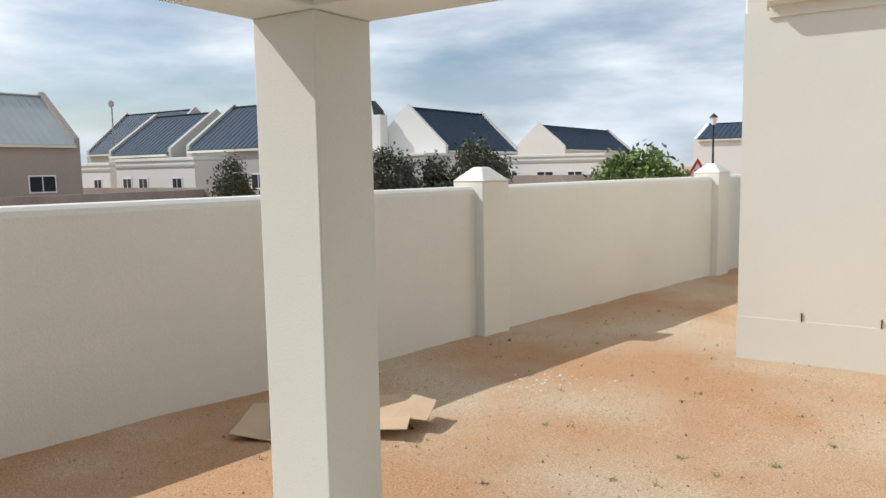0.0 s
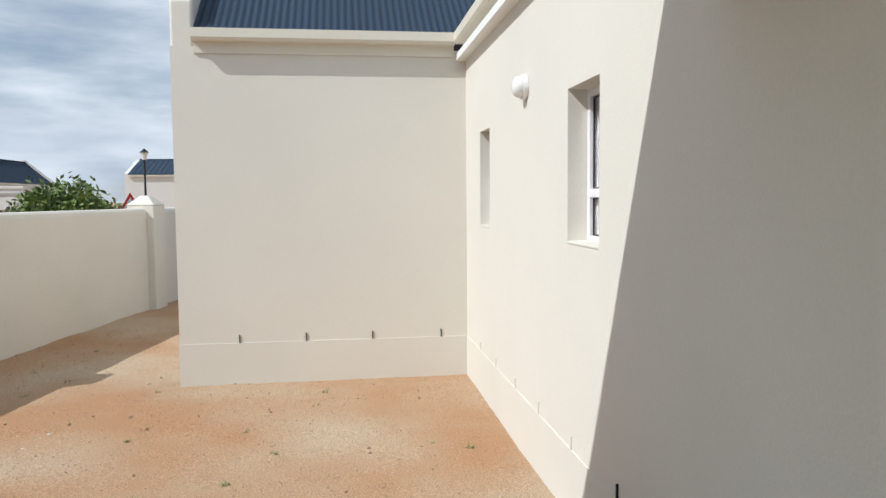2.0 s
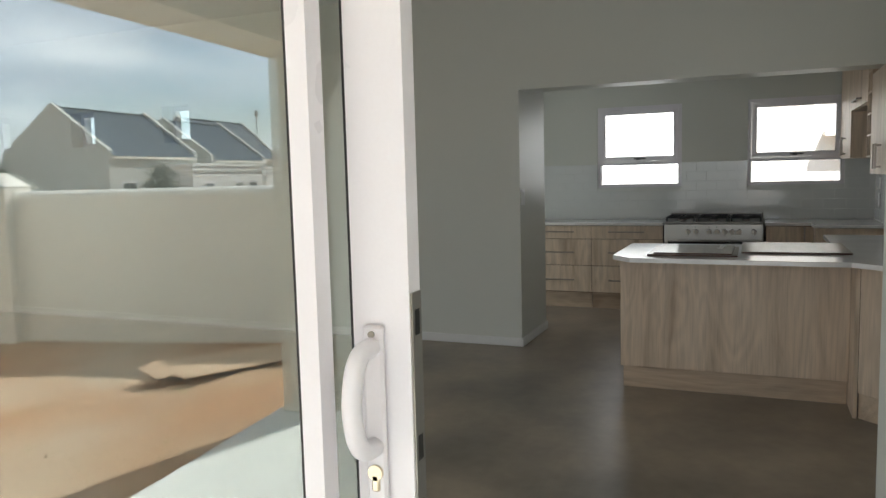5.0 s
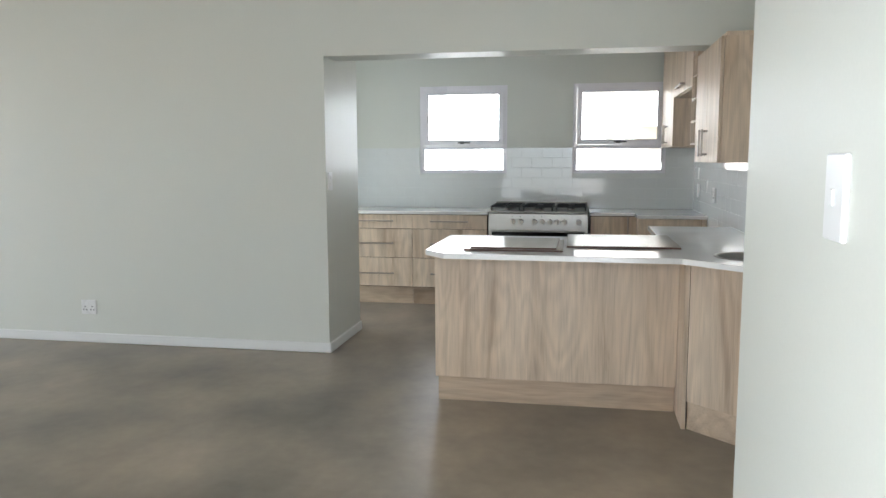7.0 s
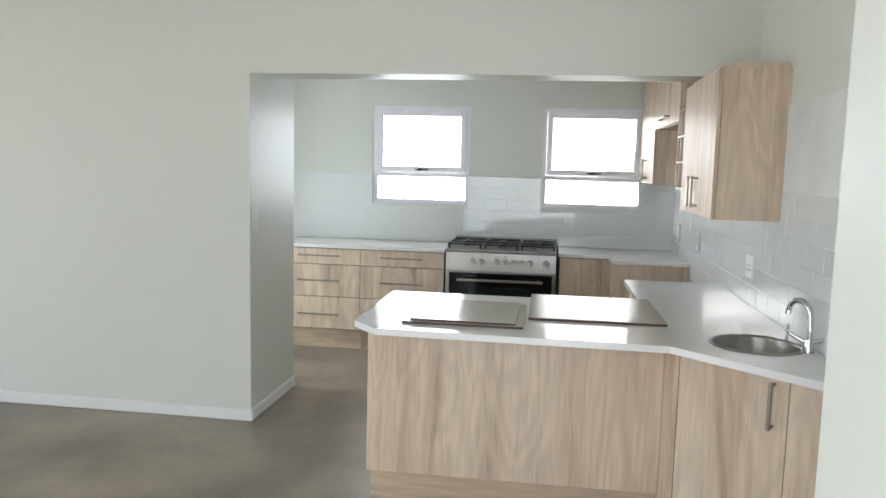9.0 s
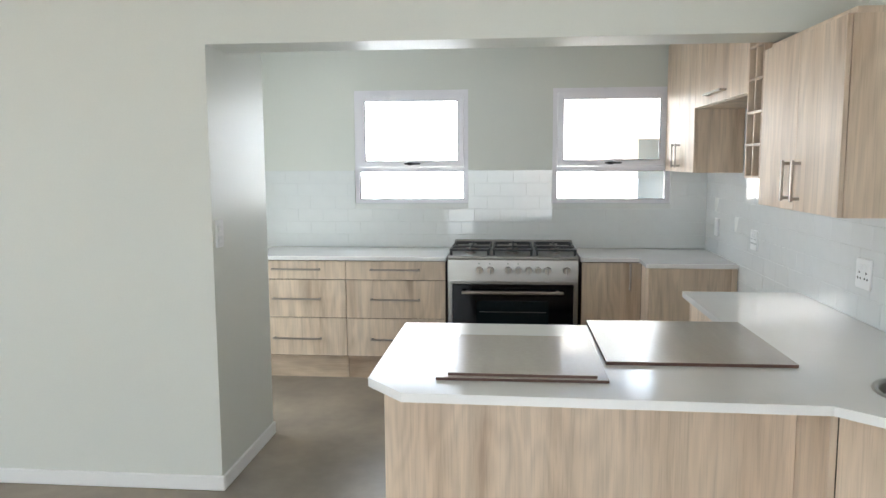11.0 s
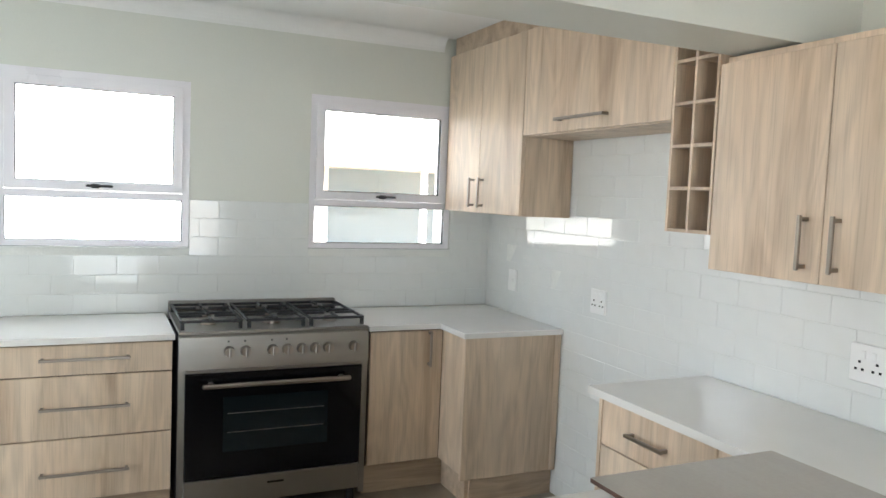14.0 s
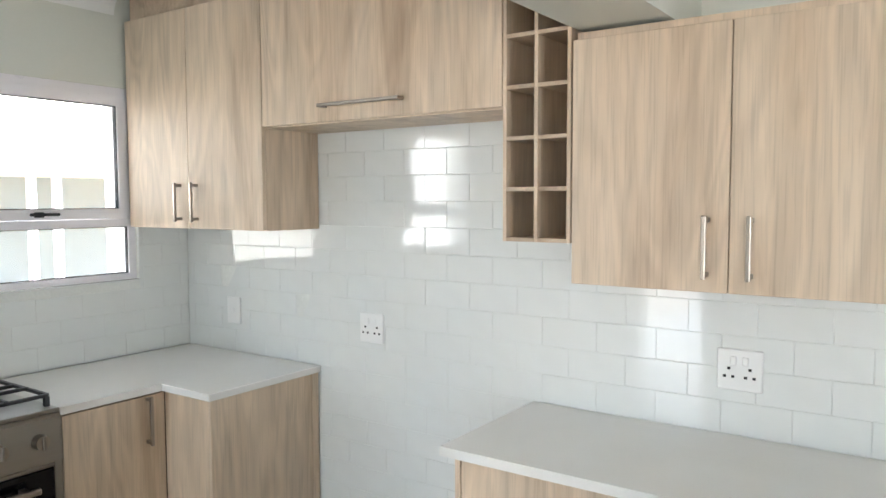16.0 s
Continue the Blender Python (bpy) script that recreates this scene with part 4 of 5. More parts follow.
tp = thing("kitchen_tap", (6.335, -0.60, 0.9), "chrome swan-neck kitchen tap with cross handles beside the sink", "tap")
part("spout", tube([(6.335, -0.60, 0.90), (6.335, -0.60, 1.02), (6.345, -0.594, 1.072), (6.385, -0.575, 1.092), (6.425, -0.556, 1.075), (6.437, -0.550, 1.040)], 0.011), POLISHED, tp, smooth=True)
part("tap_body", cyl(B(), (6.335, -0.60, 0.925), 0.021, 0.05, "z", 24, 0.017), POLISHED, tp)
part("aerator", cyl(B(), (6.438, -0.5495, 1.036), 0.0125, 0.014, "z", 18), POLISHED, tp)
for k in (-1, 1):
    u = Vector((0.45, 0.89, 0)) * k
    stem = tube([(6.335, -0.60, 0.935), (6.335 + u.x * 0.035, -0.60 + u.y * 0.035, 0.948), (6.335 + u.x * 0.07, -0.60 + u.y * 0.07, 0.966)], 0.009)
    part("valve", stem, POLISHED, tp, smooth=True)
    c = Vector((6.335, -0.60, 0.970)) + u * 0.078
    side = Vector((-u.y, u.x, 0))
    hbm = B()
    for a in range(4):
        w = side * math.cos(a * math.pi / 2 + 0.4) + Vector((0, 0, 1)) * math.sin(a * math.pi / 2 + 0.4)
        for q, rad in ((0.010, 0.006), (0.018, 0.006), (0.026, 0.0075)):
            p = c + w * q
            bmesh.ops.create_icosphere(hbm, subdivisions=2, radius=rad, matrix=Matrix.Translation((p.x + OFF[0], p.y + OFF[1], p.z)))
    part("cross_handle", hbm, POLISHED, tp, "chrome cross handle", True)


def socket(name, c, axis, w, h, holes, label, rockers=0):
    """A wall plate on a wall that faces along +y ('y'), or -x ('x')."""
    t = thing(name, c, label, "socket" if holes else "switch", "sockets and switches")
    def bb(bm, u0, v0, u1, v1, d0, d1, bev=0.0):
        if axis == "y":
            return bx(bm, c[0] + u0, c[1] + d0, c[2] + v0, c[0] + u1, c[1] + d1, c[2] + v1, bev)
        return bx(bm, c[0] - d1, c[1] + u0, c[2] + v0, c[0] - d0, c[1] + u1, c[2] + v1, bev)
    part("plate", bb(B(), -w / 2, -h / 2, w / 2, h / 2, 0.0, 0.010, 0.003), PLASTIC, t)
    for u, v in holes:
        part("pin_hole", bb(B(), u - 0.0045, v - 0.004, u + 0.0045, v + 0.004, 0.0098, 0.0108), DARKHOLE, t)
    for k in range(rockers):
        u = (k - (rockers - 1) / 2) * 0.034
        z = 0.028 if holes else 0.0
        part("rocker", bb(B(), u - 0.009, z - 0.013, u + 0.009, z + 0.013, 0.0099, 0.0145, 0.002), PLASTIC, t)


two = [(-0.03, 0.004), (-0.042, -0.02), (-0.018, -0.02), (0.03, 0.004), (0.018, -0.02), (0.042, -0.02)]
socket("wall_socket", (7.425, -0.645, 1.10), "y", 0.13, 0.125, two, "white double wall socket on the tiled wall", 2)
socket("wall_socket", (8.845, -0.645, 1.09), "y", 0.12, 0.12, two, "white double wall socket on the tiled wall", 2)
socket("isolator_switch", (9.685, -0.645, 1.095), "y", 0.09, 0.125, [], "white cooker isolator switch on the tiled wall", 1)
socket("wall_socket", (7.56, 4.10, 0.275), "x", 0.125, 0.11, two, "white double wall socket above the skirting", 2)
OFF[:] = [0.025, -0.07, 0]


def switch_on_nib(x, z):
    t = thing("light_switch", (x, 2.18, z), "white four-lever light switch on the wall end", "switch", "sockets and switches")
    part("plate", bx(B(), x - 0.04, 2.170, z - 0.065, x + 0.04, 2.18, z + 0.065, 0.003), PLASTIC, t)
    for dz in (-0.025, 0.025):
        part("rocker", bx(B(), x - 0.018, 2.163, z + dz - 0.014, x + 0.018, 2.1705, z + dz + 0.014, 0.003), PLASTIC, t)


switch_on_nib(7.63, 1.235)
socket("light_switch", (3.72, 0.035, 1.33), "y", 0.085, 0.13, [], "white light switch by the sliding door", 1)


def board(name, x0, y0, x1, y1, z, h, material, label, angle=0.0):
    c = ((x0 + x1) / 2 + OFF[0], (y0 + y1) / 2 + OFF[1])
    m = Matrix.Translation((c[0], c[1], 0)) @ Matrix.Rotation(radians(angle), 4, "Z") @ Matrix.Translation((-c[0], -c[1], 0))
    t = thing(name, ((x0 + x1) / 2, (y0 + y1) / 2, z), label, "board", "loose boards")
    bm = bx(B(), x0, y0, z, x1, y1, z + h - 0.0012)
    bmesh.ops.transform(bm, matrix=m, verts=bm.verts)
    part("core", bm, BOARDEDGE, t, "raw brown board edge")
    bm = bx(B(), x0, y0, z + h - 0.001, x1, y1, z + h)
    bmesh.ops.transform(bm, matrix=m, verts=bm.verts)
    part("laminate", bm, material, t, "smooth laminate face")


board("loose_shelf", 6.46, 0.505, 6.99, 1.03, 0.9005, 0.010, SHELFLAM, "oak laminate shelf board lying on the worktop", 0.6)
board("loose_shelf", 6.475, 0.535, 6.985, 0.99, 0.9110, 0.010, SHELFLAM, "oak laminate shelf board stacked on another", -0.4)
board("loose_board", 6.675, -0.12, 7.32, 0.49, 0.9005, 0.012, BOARDGREY, "greyish laminate panel lying on the worktop", 0.5)
OFF[:] = [0, 0, 0]

# ---------------------------------------------------------------- yard clutter
def flat_sheet(name, pts, z, h, label, material, tilt=0.0):
    bm = prism(B(), pts, 0, h)
    c = Vector((sum(p[0] for p in pts) / len(pts), sum(p[1] for p in pts) / len(pts), 0))
    m = Matrix.Translation((0, 0, z)) @ Matrix.Translation(c) @ Matrix.Rotation(radians(tilt), 4, (0.6, 0.8, 0)) @ Matrix.Translation(-c)
    bmesh.ops.transform(bm, matrix=m, verts=bm.verts)
    single(name, bm, material, label, "cardboard", "cardboard pieces")


flat_sheet("cardboard_sheet", [(-3.30, 3.92), (-3.62, 4.45), (-2.75, 5.30), (-2.10, 4.50), (-2.5, 4.1)], -0.36, 0.006, "flattened brown cardboard box lying on the sand", CARD, 3)
flat_sheet("cardboard_sheet", [(-3.0, 4.05), (-3.5, 4.6), (-2.60, 5.32), (-2.12, 4.55)], -0.33, 0.005, "flattened brown cardboard on another sheet", CARD, -3)
flat_sheet("cardboard_sheet", [(-2.40, 4.75), (-2.52, 5.18), (-2.30, 5.20), (-2.16, 4.86)], -0.30, 0.005, "small torn brown cardboard flap", CARD, 8)

rng = random.Random(4)
OCTA = [(1, 0, 0), (-1, 0, 0), (0, 1, 0), (0, -1, 0), (0, 0, 1), (0, 0, -1)]
OCTA_FACES = [(a, b, c) if (a + b + c) % 2 else (b, a, c) for a in (0, 1) for b in (2, 3) for c in (4, 5)]
stone_verts, stone_faces = [], []
for i in range(5200):
    x, y = rng.uniform(-4.2, 2.2), rng.uniform(3.0, 12.5)
    if y > 8.4 and x > -0.75:
        continue
    r = rng.uniform(0.003, 0.009) if rng.random() < 0.96 else rng.uniform(0.009, 0.022)
    m = Matrix.Translation((x, y, sand_height(x, y) + r * 0.35)) @ Euler((rng.random() * 3, rng.random() * 3, 0)).to_matrix().to_4x4() @ Matrix.Diagonal((r, r * rng.uniform(0.6, 1), r * rng.uniform(0.5, 0.8), 1))
    k = len(stone_verts)
    stone_verts += [m @ (Vector(v) * rng.uniform(0.75, 1.2)) for v in OCTA]
    stone_faces += [(k + a, k + b, k + c) for a, b, c in OCTA_FACES]
stones = bpy.data.meshes.new("pebbles")
stones.from_pydata(stone_verts, [], stone_faces)
stones.materials.append(PEBBLE)
tagged(new("pebbles", stones), "scattered small stones and crumbs of soil on the sand", "stones", "", "stuff")
bm = B()
for i in range(46):
    x, y = rng.uniform(-3.2, 2.0), rng.uniform(3.4, 11.0)
    if y > 8.2 and x > -0.9:
        continue
    for k in range(rng.randint(6, 14)):
        a, ln = rng.uniform(0, 6.28), rng.uniform(0.02, 0.06)
        z = sand_height(x, y)
        p = Vector((x + rng.uniform(-0.03, 0.03), y + rng.uniform(-0.03, 0.03), z))
        q = p + Vector((math.cos(a) * ln, math.sin(a) * ln, ln * rng.uniform(0.3, 0.9)))
        s = Vector((-math.sin(a), math.cos(a), 0)) * 0.004
        bm.faces.new([bm.verts.new(v) for v in (p - s, p + s, q)])
single("weed_tufts", bm, LEAFGREEN, "small green weed tufts in the sand", "weeds", "", "stuff")
bm = B()
for i in range(34):
    x, y, r = -1.95 + rng.gauss(0, 0.25), 6.7 + rng.gauss(0, 0.22), rng.uniform(0.004, 0.016)
    bmesh.ops.create_icosphere(bm, subdivisions=1, radius=r, matrix=Matrix.Translation((x, y, sand_height(x, y) + 0.002)) @ Matrix.Diagonal((1, 0.8, 0.25, 1)))
single("plaster_crumbs", bm, HOUSEWHITE, "white plaster crumbs spilt on the sand", "debris", "", "stuff")

# ---------------------------------------------------------------- houses beyond the wall
GZ = -0.5


def far_window(parent, p, axis, w, h, facing, pane=None):
    """A white-framed dark window on a far wall. facing: outward unit vector."""
    p, f = Vector(p), Vector(facing)
    a = Vector((1, 0, 0)) if axis == "x" else Vector((0, 1, 0))
    def slab(u0, u1, z0, z1, d0, d1):
        bm = B()
        c0, c1 = p + a * u0 + f * d0 + Vector((0, 0, z0)), p + a * u1 + f * d1 + Vector((0, 0, z1))
        return bx(bm, *c0, *c1)
    wn_ = part("window", slab(-w / 2, w / 2, 0, h, -0.02, 0.03), ALU, parent, "white-framed window")
    n = 2
    for i in range(n):
        u = -w / 2 + 0.06 + i * (w - 0.06) / n
        part("pane", slab(u, u + (w - 0.18) / n, 0.07, h - 0.07, 0.031, 0.036), pane or DARKPANE, wn_)


def house(name, ridge, a0, a1, c, hw, eave0, top0, wallm, roofm, label, windows=(), hw2=None, parapet=0.28):
    """A gabled house with raised parapets. ridge: 'x' or 'y'; a: along it; c: the ridge's place across; hw: half width."""
    lift = 0.30 if c < 40 and a1 < 40 else 0.5
    eave, top = eave0 + lift, top0 + lift
    def P(a, b, z):
        return (a, b, z) if ridge == "x" else (b, a, z)
    t = thing(name, P((a0 + a1) / 2, c, GZ), label, "house", "neighbouring houses")
    th = 0.3
    for k, (s0, s1) in enumerate(((a0, a0 + th), (a1 - th, a1))):
        bm = B()
        pts = [P(s0, c - hw, GZ), P(s0, c - hw, eave + parapet), P(s0, c, top + parapet), P(s0, c + hw, eave + parapet), P(s0, c + hw, GZ)]
        v = P(th, 0, 0)
        extrude_poly(bm, pts, v)
        part("gable_wall", bm, wallm, t)
    for b0, b1 in ((c - hw, c - hw + 0.25), (c + hw - 0.25, c + hw)):
        p, q = P(a0 + th, b0, GZ), P(a1 - th, b1, eave - 0.05)
        part("wall", bx(B(), *p, *q), wallm, t)
    slope = math.hypot(hw, top - eave)
    for sgn in (-1, 1):
        bm = B()
        e = 0.12
        q = [P(a0 + th, c + sgn * (hw + e), eave - e * (top - eave) / hw), P(a1 - th, c + sgn * (hw + e), eave - e * (top - eave) / hw), P(a1 - th, c, top), P(a0 + th, c, top)]
        extrude_poly(bm, q, (0, 0, 0.05))
        r = part("roof", bm, roofm, t, "standing-seam steel roof slope")
        seams = B()
        n = max(4, int((a1 - a0) / 0.45))
        for i in range(1, n):
            a = a0 + th + (a1 - a0 - 2 * th) * i / n
            lo, hi = Vector(P(a, c + sgn * (hw + e), eave - e * (top - eave) / hw + 0.05)), Vector(P(a, c, top + 0.05))
            w = Vector(P(0.02, 0, 0))
            extrude_poly(seams, [lo - w, lo + w, hi + w, hi - w], (0, 0, 0.035))
        part("roof_seams", seams, roofm, r)
        g0, g1 = P(a0 + th, c + sgn * (hw + 0.06), eave - 0.22), P(a1 - th, c + sgn * (hw + 0.2), eave - 0.09)
        part("gutter", bx(B(), *g0, *g1), CREAMTRIM, t)
    cap = P(a0 + th, c - 0.12, top + 0.03), P(a1 - th, c + 0.12, top + 0.1)
    part("ridge_cap", bx(B(), *cap[0], *cap[1]), roofm, t)
    for p, axis, w, h, f in windows:
        far_window(t, p, axis, w, h, f)
    return t


def lean_to(name, x0, y0, x1, y1, top, wallm, label, windows=()):
    z1 = top + 0.25
    t = thing(name, ((x0 + x1) / 2, (y0 + y1) / 2, GZ), label, "house", "neighbouring houses")
    part("wall", bx(B(), x0, y0, GZ, x1, y1, z1), wallm, t)
    part("parapet", bx(B(), x0 - 0.06, y0 - 0.06, z1 + 0.001, x1 + 0.06, y1 + 0.06, z1 + 0.18, 0.02), HOUSEWHITE, t)
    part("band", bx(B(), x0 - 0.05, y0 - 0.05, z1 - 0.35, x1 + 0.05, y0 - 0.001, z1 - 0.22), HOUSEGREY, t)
    for p, axis, w, h, f in windows:
        far_window(t, p, axis, w, h, f)


S, EAST = (0, -1, 0), (1, 0, 0)
house("gabled_house", "y", 4.0, 22.6, -39.9, 3.1, 2.9, 5.5, HOUSETAN, ROOFLIGHT, "tan plastered house with a pale corrugated roof", [((-36.8, 20.5, 0.7), "y", 1.4, 0.9, EAST), ((-36.8, 14.0, 0.7), "y", 1.4, 0.9, EAST)])
house("gabled_house", "x", -46.0, -39.3, 33.7, 3.7, 2.57, 5.2, HOUSEGREY, ROOF, "grey plastered house with a blue-grey steel roof", [((-44.0, 30.0, 0.6), "x", 1.2, 0.9, S)])
house("gabled_house", "x", -37.8, -30.0, 33.7, 3.7, 2.7, 5.4, HOUSEGREY, ROOF, "grey plastered house with white gable parapets", [((-31.5, 30.0, 0.6), "x", 1.2, 0.9, S)])
house("gabled_house", "x", -62, -52.0, 42.0, 4.0, 2.9, 6.4, HOUSEGREY, ROOF, "far grey house with a blue-grey roof")
lean_to("flat_roof_annexe", -41.5, 27.6, -34.0, 30.0, 2.05, HOUSEWHITE, "white flat-roofed annexe with small windows", [((-40.4, 27.6, 0.55), "x", 0.9, 0.8, S), ((-38.8, 27.6, 0.55), "x", 0.9, 0.8, S), ((-35.6, 27.6, 0.55), "x", 0.9, 0.8, S)])
lean_to("flat_roof_annexe", -48.5, 28.5, -43.6, 30.0, 1.9, HOUSEWHITE, "white flat-roofed annexe beside a house", [((-45.0, 28.5, 0.5), "x", 0.9, 0.8, S)])
house("gabled_house", "y", 41.5, 51.5, -29.4, 3.1, 2.35, 5.2, HOUSEWHITE, ROOF, "white gabled house with a blue-grey steel roof")
# this annexe's shade is put into its grey wall colour
lean_to("flat_roof_annexe", -35.0, 38.5, -25.9, 41.4, 2.15, HOUSEGREY, "flat-roofed annexe with its shade painted as grey", [((-30.0, 38.5, 0.5), "x", 1.3, 0.9, S)])
lean_to("flat_roof_annexe", -25.8, 47.0, -17.5, 52.0, 2.0, HOUSEWHITE, "pale flat-roofed annexe with windows", [((-24.4, 47.0, 0.3), "x", 1.0, 1.0, S), ((-21.8, 47.0, 0.3), "x", 1.3, 1.0, S), ((-19.6, 47.0, 0.3), "x", 1.1, 1.0, S), ((-18.2, 47.0, 0.3), "x", 0.6, 1.0, S)])
house("gabled_house", "y", 68.5, 87.0, -33.0, 2.8, 2.85, 5.2, HOUSEWHITE, ROOF, "far white gabled house with a blue-grey roof")
house("gabled_house", "x", -17.6, -2.0, 72.0, 4.0, 3.3, 4.7, HOUSEWHITE, ROOF, "far white house with a low blue-grey roof", [((-11.8, 68.0, 2.0), "x", 0.6, 0.6, S)], parapet=0.05)
t = thing("chimney_stack", (-31.2, 41.2, 2.3), "white plastered chimney with a black cowl", "chimney")
part("chimney_shaft", bx(B(), -31.9, 40.6, 2.585, -31.0, 41.45, 5.3, 0.03), HOUSEWHITE, t)
bm = B()
extrude_poly(bm, [(-31.8, 40.9, 5.3), (-31.05, 40.9, 5.3), (-31.2, 40.9, 5.65), (-31.85, 40.9, 6.3), (-32.0, 40.9, 6.3)], (0, 0.3, 0))
part("cowl", bm, BLACKIRON, t, "black steel cowl")
t = thing("tv_aerial", (-50.0, 33.0, GZ), "thin grey television mast", "aerial")
part("mast", cyl(B(), (-50, 33, 3.2), 0.05, 7.2, "z", 8), STEEL, t)
part("dish", cyl(B(), (-49.9, 32.9, 6.7), 0.25, 0.12, "y", 16), STEEL, t)

for nm, a, b, c_, d_, zt in (("street_fence_wall", -70, 25.9, -30.2, 26.1, 0.8), ("street_fence_wall", -31.3, 2.0, -31.1, 25.85, 0.72), ("street_fence_wall", -30.0, 36.0, -8.0, 36.2, 1.15)):
    single(nm, bx(B(), a, b, GZ, c_, d_, zt, 0.01), FENCEMAT, "long stained plaster wall across the road", "fence wall", "street walls")


def leafy(name, c, rx, rz, n, leaf_m, label, seed, leaf=0.09, stems=5):
    """A bush: a tapered trunk, limbs and a crown of many small leaves in uneven clumps."""
    r = random.Random(seed)
    t = thing(name, c, label, "bush" if rz < 1.4 else "tree", "street planting")
    bm = B()
    tips = []
    base = Vector(c)
    for k in range(stems):
        a = r.uniform(0, 6.28)
        tip = base + Vector((math.cos(a) * rx * r.uniform(0.2, 0.6), math.sin(a) * rx * r.uniform(0.2, 0.6), rz * r.uniform(0.9, 1.7)))
        d = tip - base
        m = Matrix.Translation(base + d / 2) @ d.to_track_quat("Z", "Y").to_matrix().to_4x4()
        bmesh.ops.create_cone(bm, cap_ends=True, segments=6, radius1=0.07, radius2=0.015, depth=d.length, matrix=m)
        tips.append(tip)
    part("trunk", bm, BARK, t)
    bm = B()
    lumps = []
    for k in range(16):
        v = Vector((r.gauss(0, 1), r.gauss(0, 1), r.gauss(0, 1))).normalized() * r.uniform(0.35, 0.85)
        lumps.append((base + Vector((v.x * rx, v.y * rx, rz * 1.05 + v.z * rz)), r.uniform(0.25, 0.48)))
    for i in range(n):
        q, s = lumps[i % len(lumps)]
        p = q + Vector((r.gauss(0, 0.5), r.gauss(0, 0.5), r.gauss(0, 0.5))) * s * min(rx, rz) * 1.2
        if p.z < base.z + 0.15:
            continue
        u = Vector((r.gauss(0, 1), r.gauss(0, 1), r.gauss(0, 1))).normalized()
        w = u.orthogonal().normalized()
        L, W = leaf * r.uniform(0.7, 1.4), leaf * 0.45 * r.uniform(0.7, 1.2)
        bm.faces.new([bm.verts.new(x) for x in (p - u * L, p + w * W, p + u * L, p - w * W)])
    part("crown", bm, leaf_m, t, "uneven leafy crown")


leafy("round_bush", (-27.4, 24.6, GZ), 1.0, 1.25, 3400, LEAFDARK, "dark olive-green bush by the road", 1)
leafy("round_bush", (-20.6, 28.3, GZ), 1.4, 1.45, 4200, LEAFDARK, "dark olive-green bush by the road", 2, 0.11)
leafy("round_bush", (-19.3, 30.6, GZ), 1.2, 1.3, 3600, LEAFDARK, "dark olive-green bush by the road", 3, 0.11)
leafy("street_tree", (-17.4, 30.4, GZ), 1.45, 1.7, 5600, LEAFDARK, "dark olive-green young tree by the road", 4, 0.11)
leafy("green_bush", (-9.0, 27.5, GZ), 1.7, 1.3, 5600, LEAFGREEN, "bright green leafy bush beyond the wall", 5, 0.13)
leafy("green_bush", (-7.4, 27.0, GZ), 1.0, 1.2, 3000, LEAFGREEN, "bright green leafy bush beyond the wall", 6, 0.13)

t = thing("street_lamp", (-9.6, 42.8, GZ), "tall black street lamp with a lantern head", "street lamp")
part("pole", cyl(B(), (-9.6, 42.8, 1.6), 0.07, 4.2, "z", 12, 0.05), BLACKIRON, t)
part("lantern", cyl(B(), (-9.6, 42.8, 3.9), 0.10, 0.4, "z", 6, 0.22), BULKHEAD, t, "frosted lantern")
part("lantern_cap", cyl(B(), (-9.6, 42.8, 4.2), 0.26, 0.22, "z", 6, 0.03), BLACKIRON, t)
t = thing("road_sign", (-7.0, 30.2, GZ), "red-bordered triangular roundabout road sign", "road sign")
part("post", cyl(B(), (-7.0, 30.2, 0.4), 0.035, 1.8, "z", 10), STEEL, t)
sa, sn = Vector((0.88, 0.47, 0)), Vector((0.47, -0.88, 0))
def tri(r, d):
    c = Vector((-7.0, 30.15, 1.30)) + sn * d
    return [c + Vector((0, 0, r)), c - sa * r * 0.87 - Vector((0, 0, r / 2)), c + sa * r * 0.87 - Vector((0, 0, r / 2))]
part("plate", extrude_poly(B(), tri(0.52, 0.0), sn * 0.02), REDPAINT, t, "red triangle")
part("face", extrude_poly(B(), tri(0.33, 0.021), sn * 0.004), WHITEPAINT, t, "white field")
for k in range(3):
    a = k * 2.094 + 0.5
    c = Vector((-7.0, 30.15, 1.28)) + sn * 0.027 + sa * 0.09 * math.cos(a) + Vector((0, 0, 0.09 * math.sin(a)))
    part("arrow", bx(B(), c.x - 0.04, c.y - 0.03, c.z - 0.035, c.x + 0.04, c.y + 0.0, c.z + 0.035), BLACKIRON, t)

# ---------------------------------------------------------------- neighbour seen through the kitchen windows
t = thing("neighbour_house", (14.6, 1.0, GZ), "cream plastered neighbouring house with a window and a carport", "house")
part("wall", bx(B(), 14.4, -0.9, GZ, 14.65, 9, 3.0), HOUSEWHITE, t)
part("wall", bx(B(), 15.6, -9, GZ, 15.8, -0.9, 1.97), BLUEGREY, t, "blue-grey lower wall")
part("wall", bx(B(), 15.6, -9, 1.971, 15.8, -0.9, 3.0), HOUSEWHITE, t, "white upper wall")
part("carport_roof", bx(B(), 13.95, -9, 1.875, 15.59, -0.55, 1.93), HOUSEWHITE, t)
part("fascia", bx(B(), 13.9, -9, 1.85, 13.948, -0.55, 1.955), HOUSEWHITE, t)
part("roof", extrude_poly(B(), [(14.2, -0.9, 2.95), (14.2, 9, 2.95), (19, 9, 5.6), (19, -0.9, 5.6)], (0, 0, 0.05)), ROOF, t)
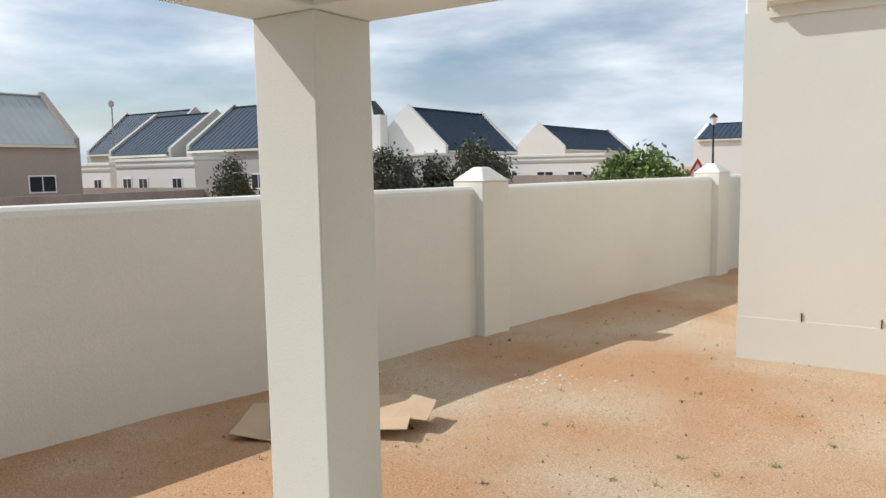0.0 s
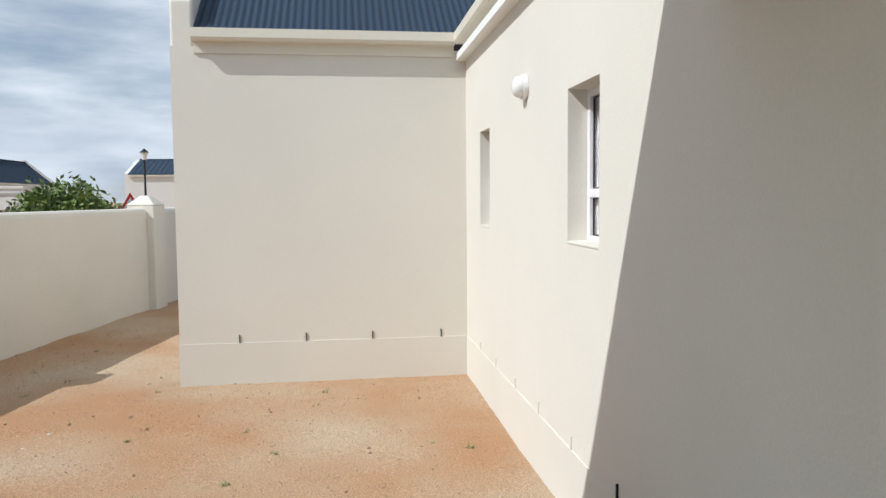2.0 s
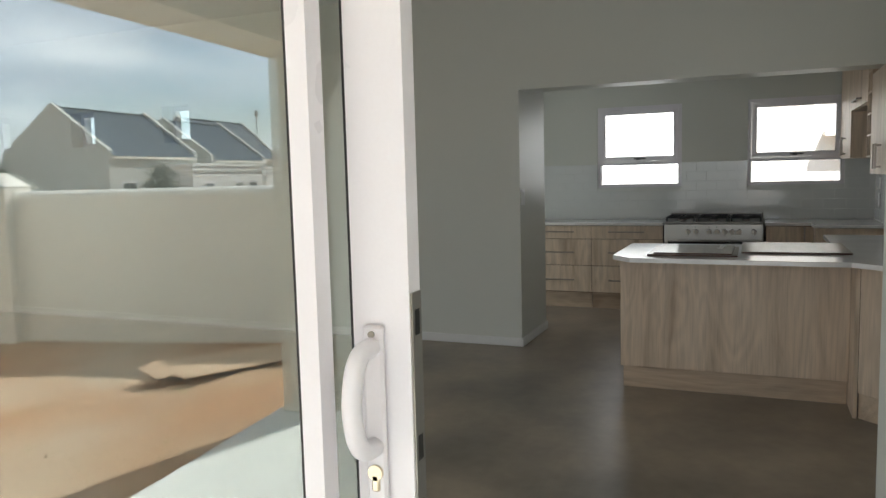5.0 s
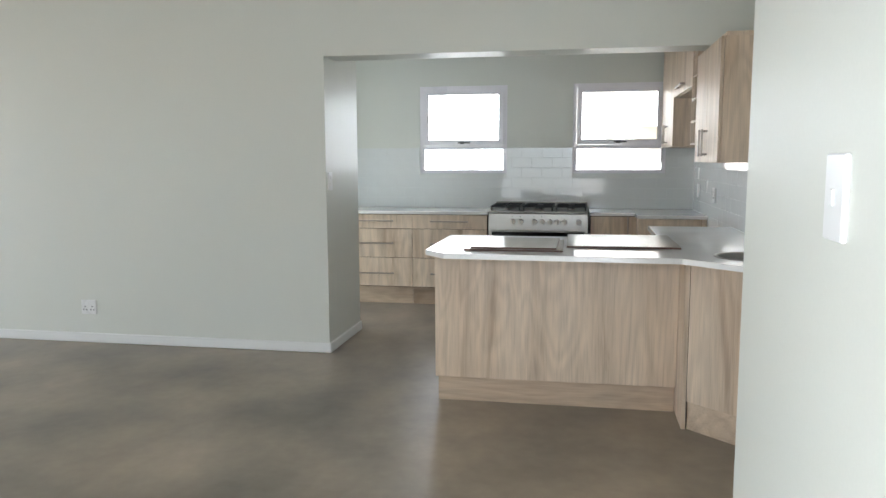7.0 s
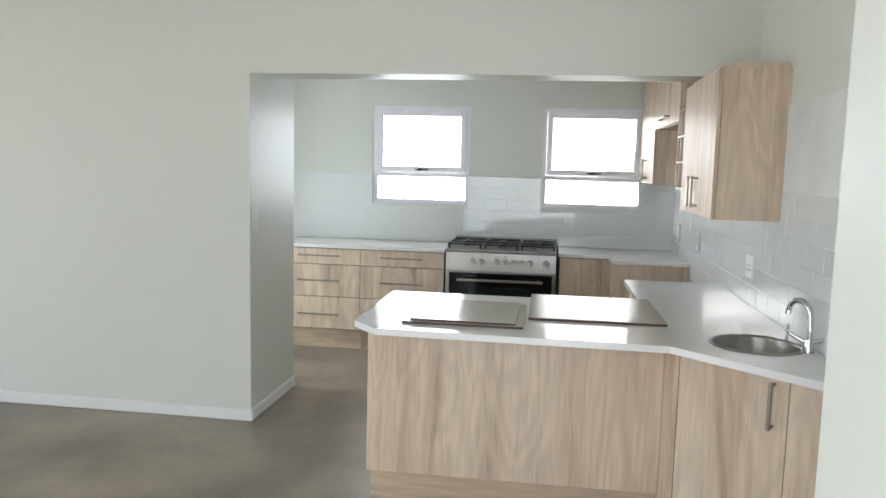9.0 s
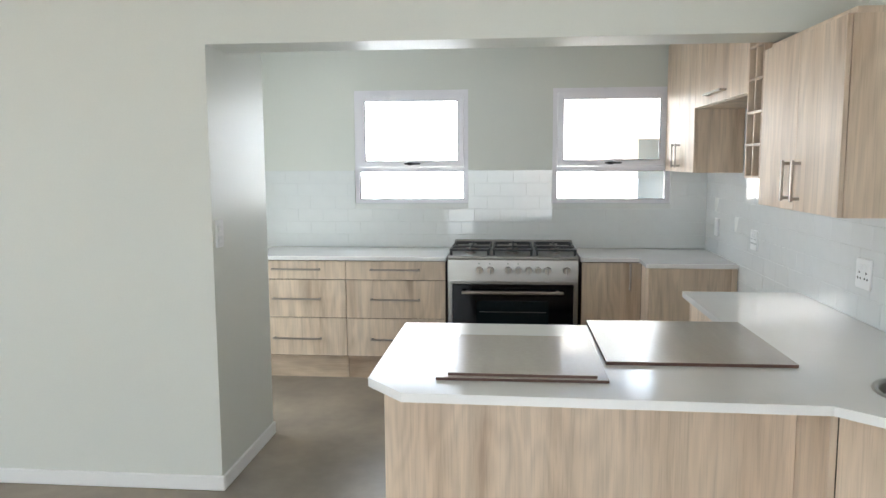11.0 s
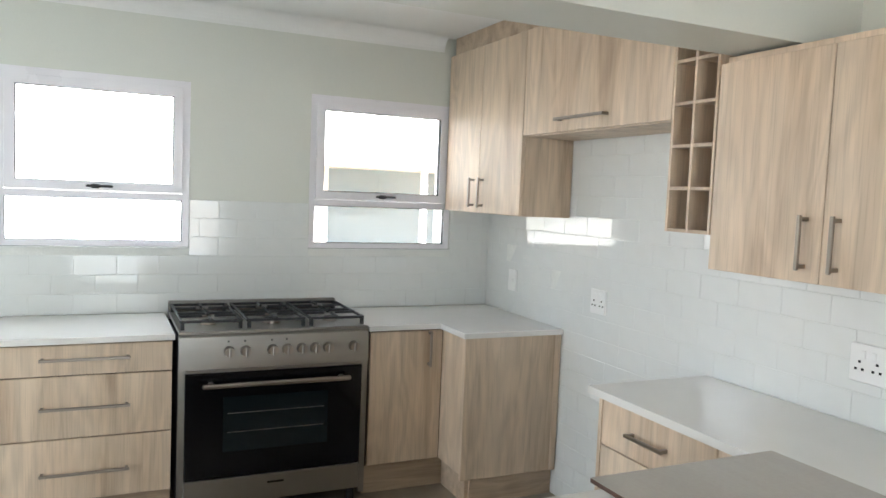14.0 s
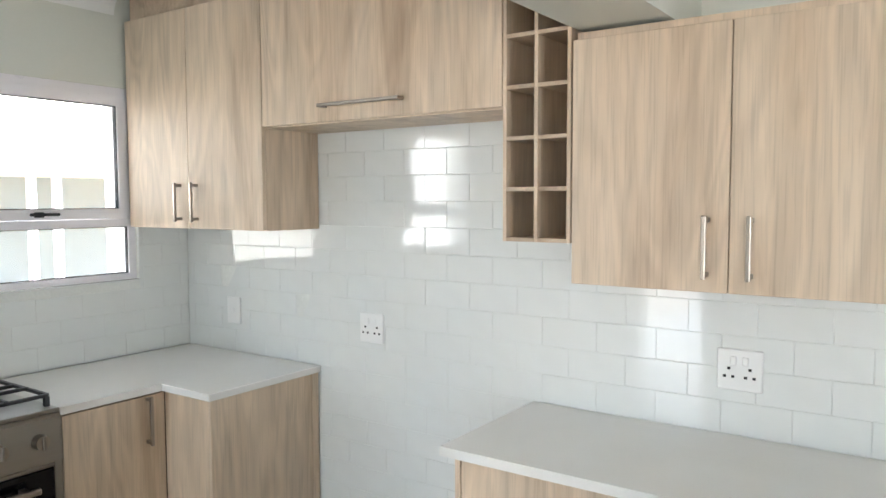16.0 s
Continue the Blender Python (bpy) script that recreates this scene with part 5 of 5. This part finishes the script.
for y in (-1.98, -2.22, -4.4):
    part("post", bx(B(), 14.05, y - 0.03, GZ, 14.13, y + 0.03, 1.874), ALU, t)
far_window(t, (14.4, 1.9, 1.0), "y", 1.5, 1.05, (-1, 0, 0), PALEPANE)
single("garden_wall_rear", bx(B(), 12.2, -9, GZ, 12.4, 9, 0.15, 0.02), BOUNDARY, "low cream garden wall behind the kitchen", "garden wall")

# ---------------------------------------------------------------- tiles
OFF[:] = [0.025, -0.07, 0]
TW, TH, G = 0.2, 0.1, 0.0012


def tile_mesh(w, h, axis):
    """One glazed tile with eased edges, its back at the wall, centred on its lower corner."""
    bm = B()
    save = list(OFF)
    OFF[:] = [0, 0, 0]
    b = 0.0014
    back = [(0, 0, 0), (w, 0, 0), (w, 0, h), (0, 0, h)]
    front = [(b, 0.008, b), (w - b, 0.008, b), (w - b, 0.008, h - b), (b, 0.008, h - b)]
    mid = [(0, 0.0068, 0), (w, 0.0068, 0), (w, 0.0068, h), (0, 0.0068, h)]
    def tr(p):
        return p if axis == "y" else (-p[1], p[0], p[2])
    rings = [[bm.verts.new(tr(p)) for p in ring] for ring in (back, mid, front)]
    for a, c in zip(rings, rings[1:]):
        for i in range(4):
            bm.faces.new((a[i], a[(i + 1) % 4], c[(i + 1) % 4], c[i]))
    bm.faces.new(rings[-1])
    bmesh.ops.recalc_face_normals(bm, faces=bm.faces)
    OFF[:] = save
    me = bpy.data.meshes.new("tile")
    bm.to_mesh(me)
    bm.free()
    me.materials.append(TILE)
    return me


TILES = {}
trng = random.Random(9)


def lay(parent, axis, u0, u1, plane, z0, z1, holes, start):
    z, row = z0, 0
    while z < z1 - 0.01:
        u = start - TW * (0.5 if row % 2 else 0.0)
        while u < u1:
            a, b, lo, hi = max(u, u0), min(u + TW, u1), z, min(z + TH, z1)
            segs = [(a, b)]
            for h in holes:
                if h[2] < hi - 0.02 and h[3] > lo + 0.02:
                    out = []
                    for p, q in segs:
                        if h[0] <= p and h[1] >= q:
                            continue
                        if h[0] > p and h[0] < q:
                            out.append((p, h[0]))
                        if h[1] > p and h[1] < q:
                            out.append((h[1], q))
                        if h[1] <= p or h[0] >= q:
                            out.append((p, q))
                    segs = out
            for p, q in segs:
                if q - p < 0.015:
                    continue
                key = (axis, round(q - p, 3), round(hi - lo, 3))
                if key not in TILES:
                    TILES[key] = tile_mesh(q - p - G, hi - lo - G, axis)
                ob = new("tile", TILES[key])
                ob.parent = parent
                tilt = trng.gauss(0, 0.22), trng.gauss(0, 0.22)
                if axis == "y":
                    ob.matrix_basis = pose(p + OFF[0], plane + OFF[1], lo, tilt[0], 0, tilt[1])
                else:
                    ob.matrix_basis = pose(plane + OFF[0], p + OFF[1], lo, 0, tilt[0], tilt[1])
            u += TW
        z += TH
        row += 1


structure("grout_back", holed(B(), "y", -0.653, 3.34, 10.0308, 10.044, 0.9, 1.5, [h for h in KW]), GROUT, "pale tile bedding", "wall")
lay(back_wall, "x", -0.645, 3.0, 10.037, 0.902, 1.5, KW, -0.7)
structure("grout_side", bx(B(), 5.6, -0.6545, 0.001, 10.030, -0.6468, 1.9), GROUT, "pale tile bedding", "wall")
lay(right_wall, "y", 5.8, 10.028, -0.653, 0.902, 1.9, [(9.14, 10.03, 1.5, 2), (6.98, 7.83, 1.4, 2), (7.84, 8.06, 1.5, 2), (5.0, 6.98, 1.5, 2)], 5.68)
lay(right_wall, "y", 8.12, 9.14, -0.653, 0.002, 0.902, [], 8.08)
OFF[:] = [0, 0, 0]
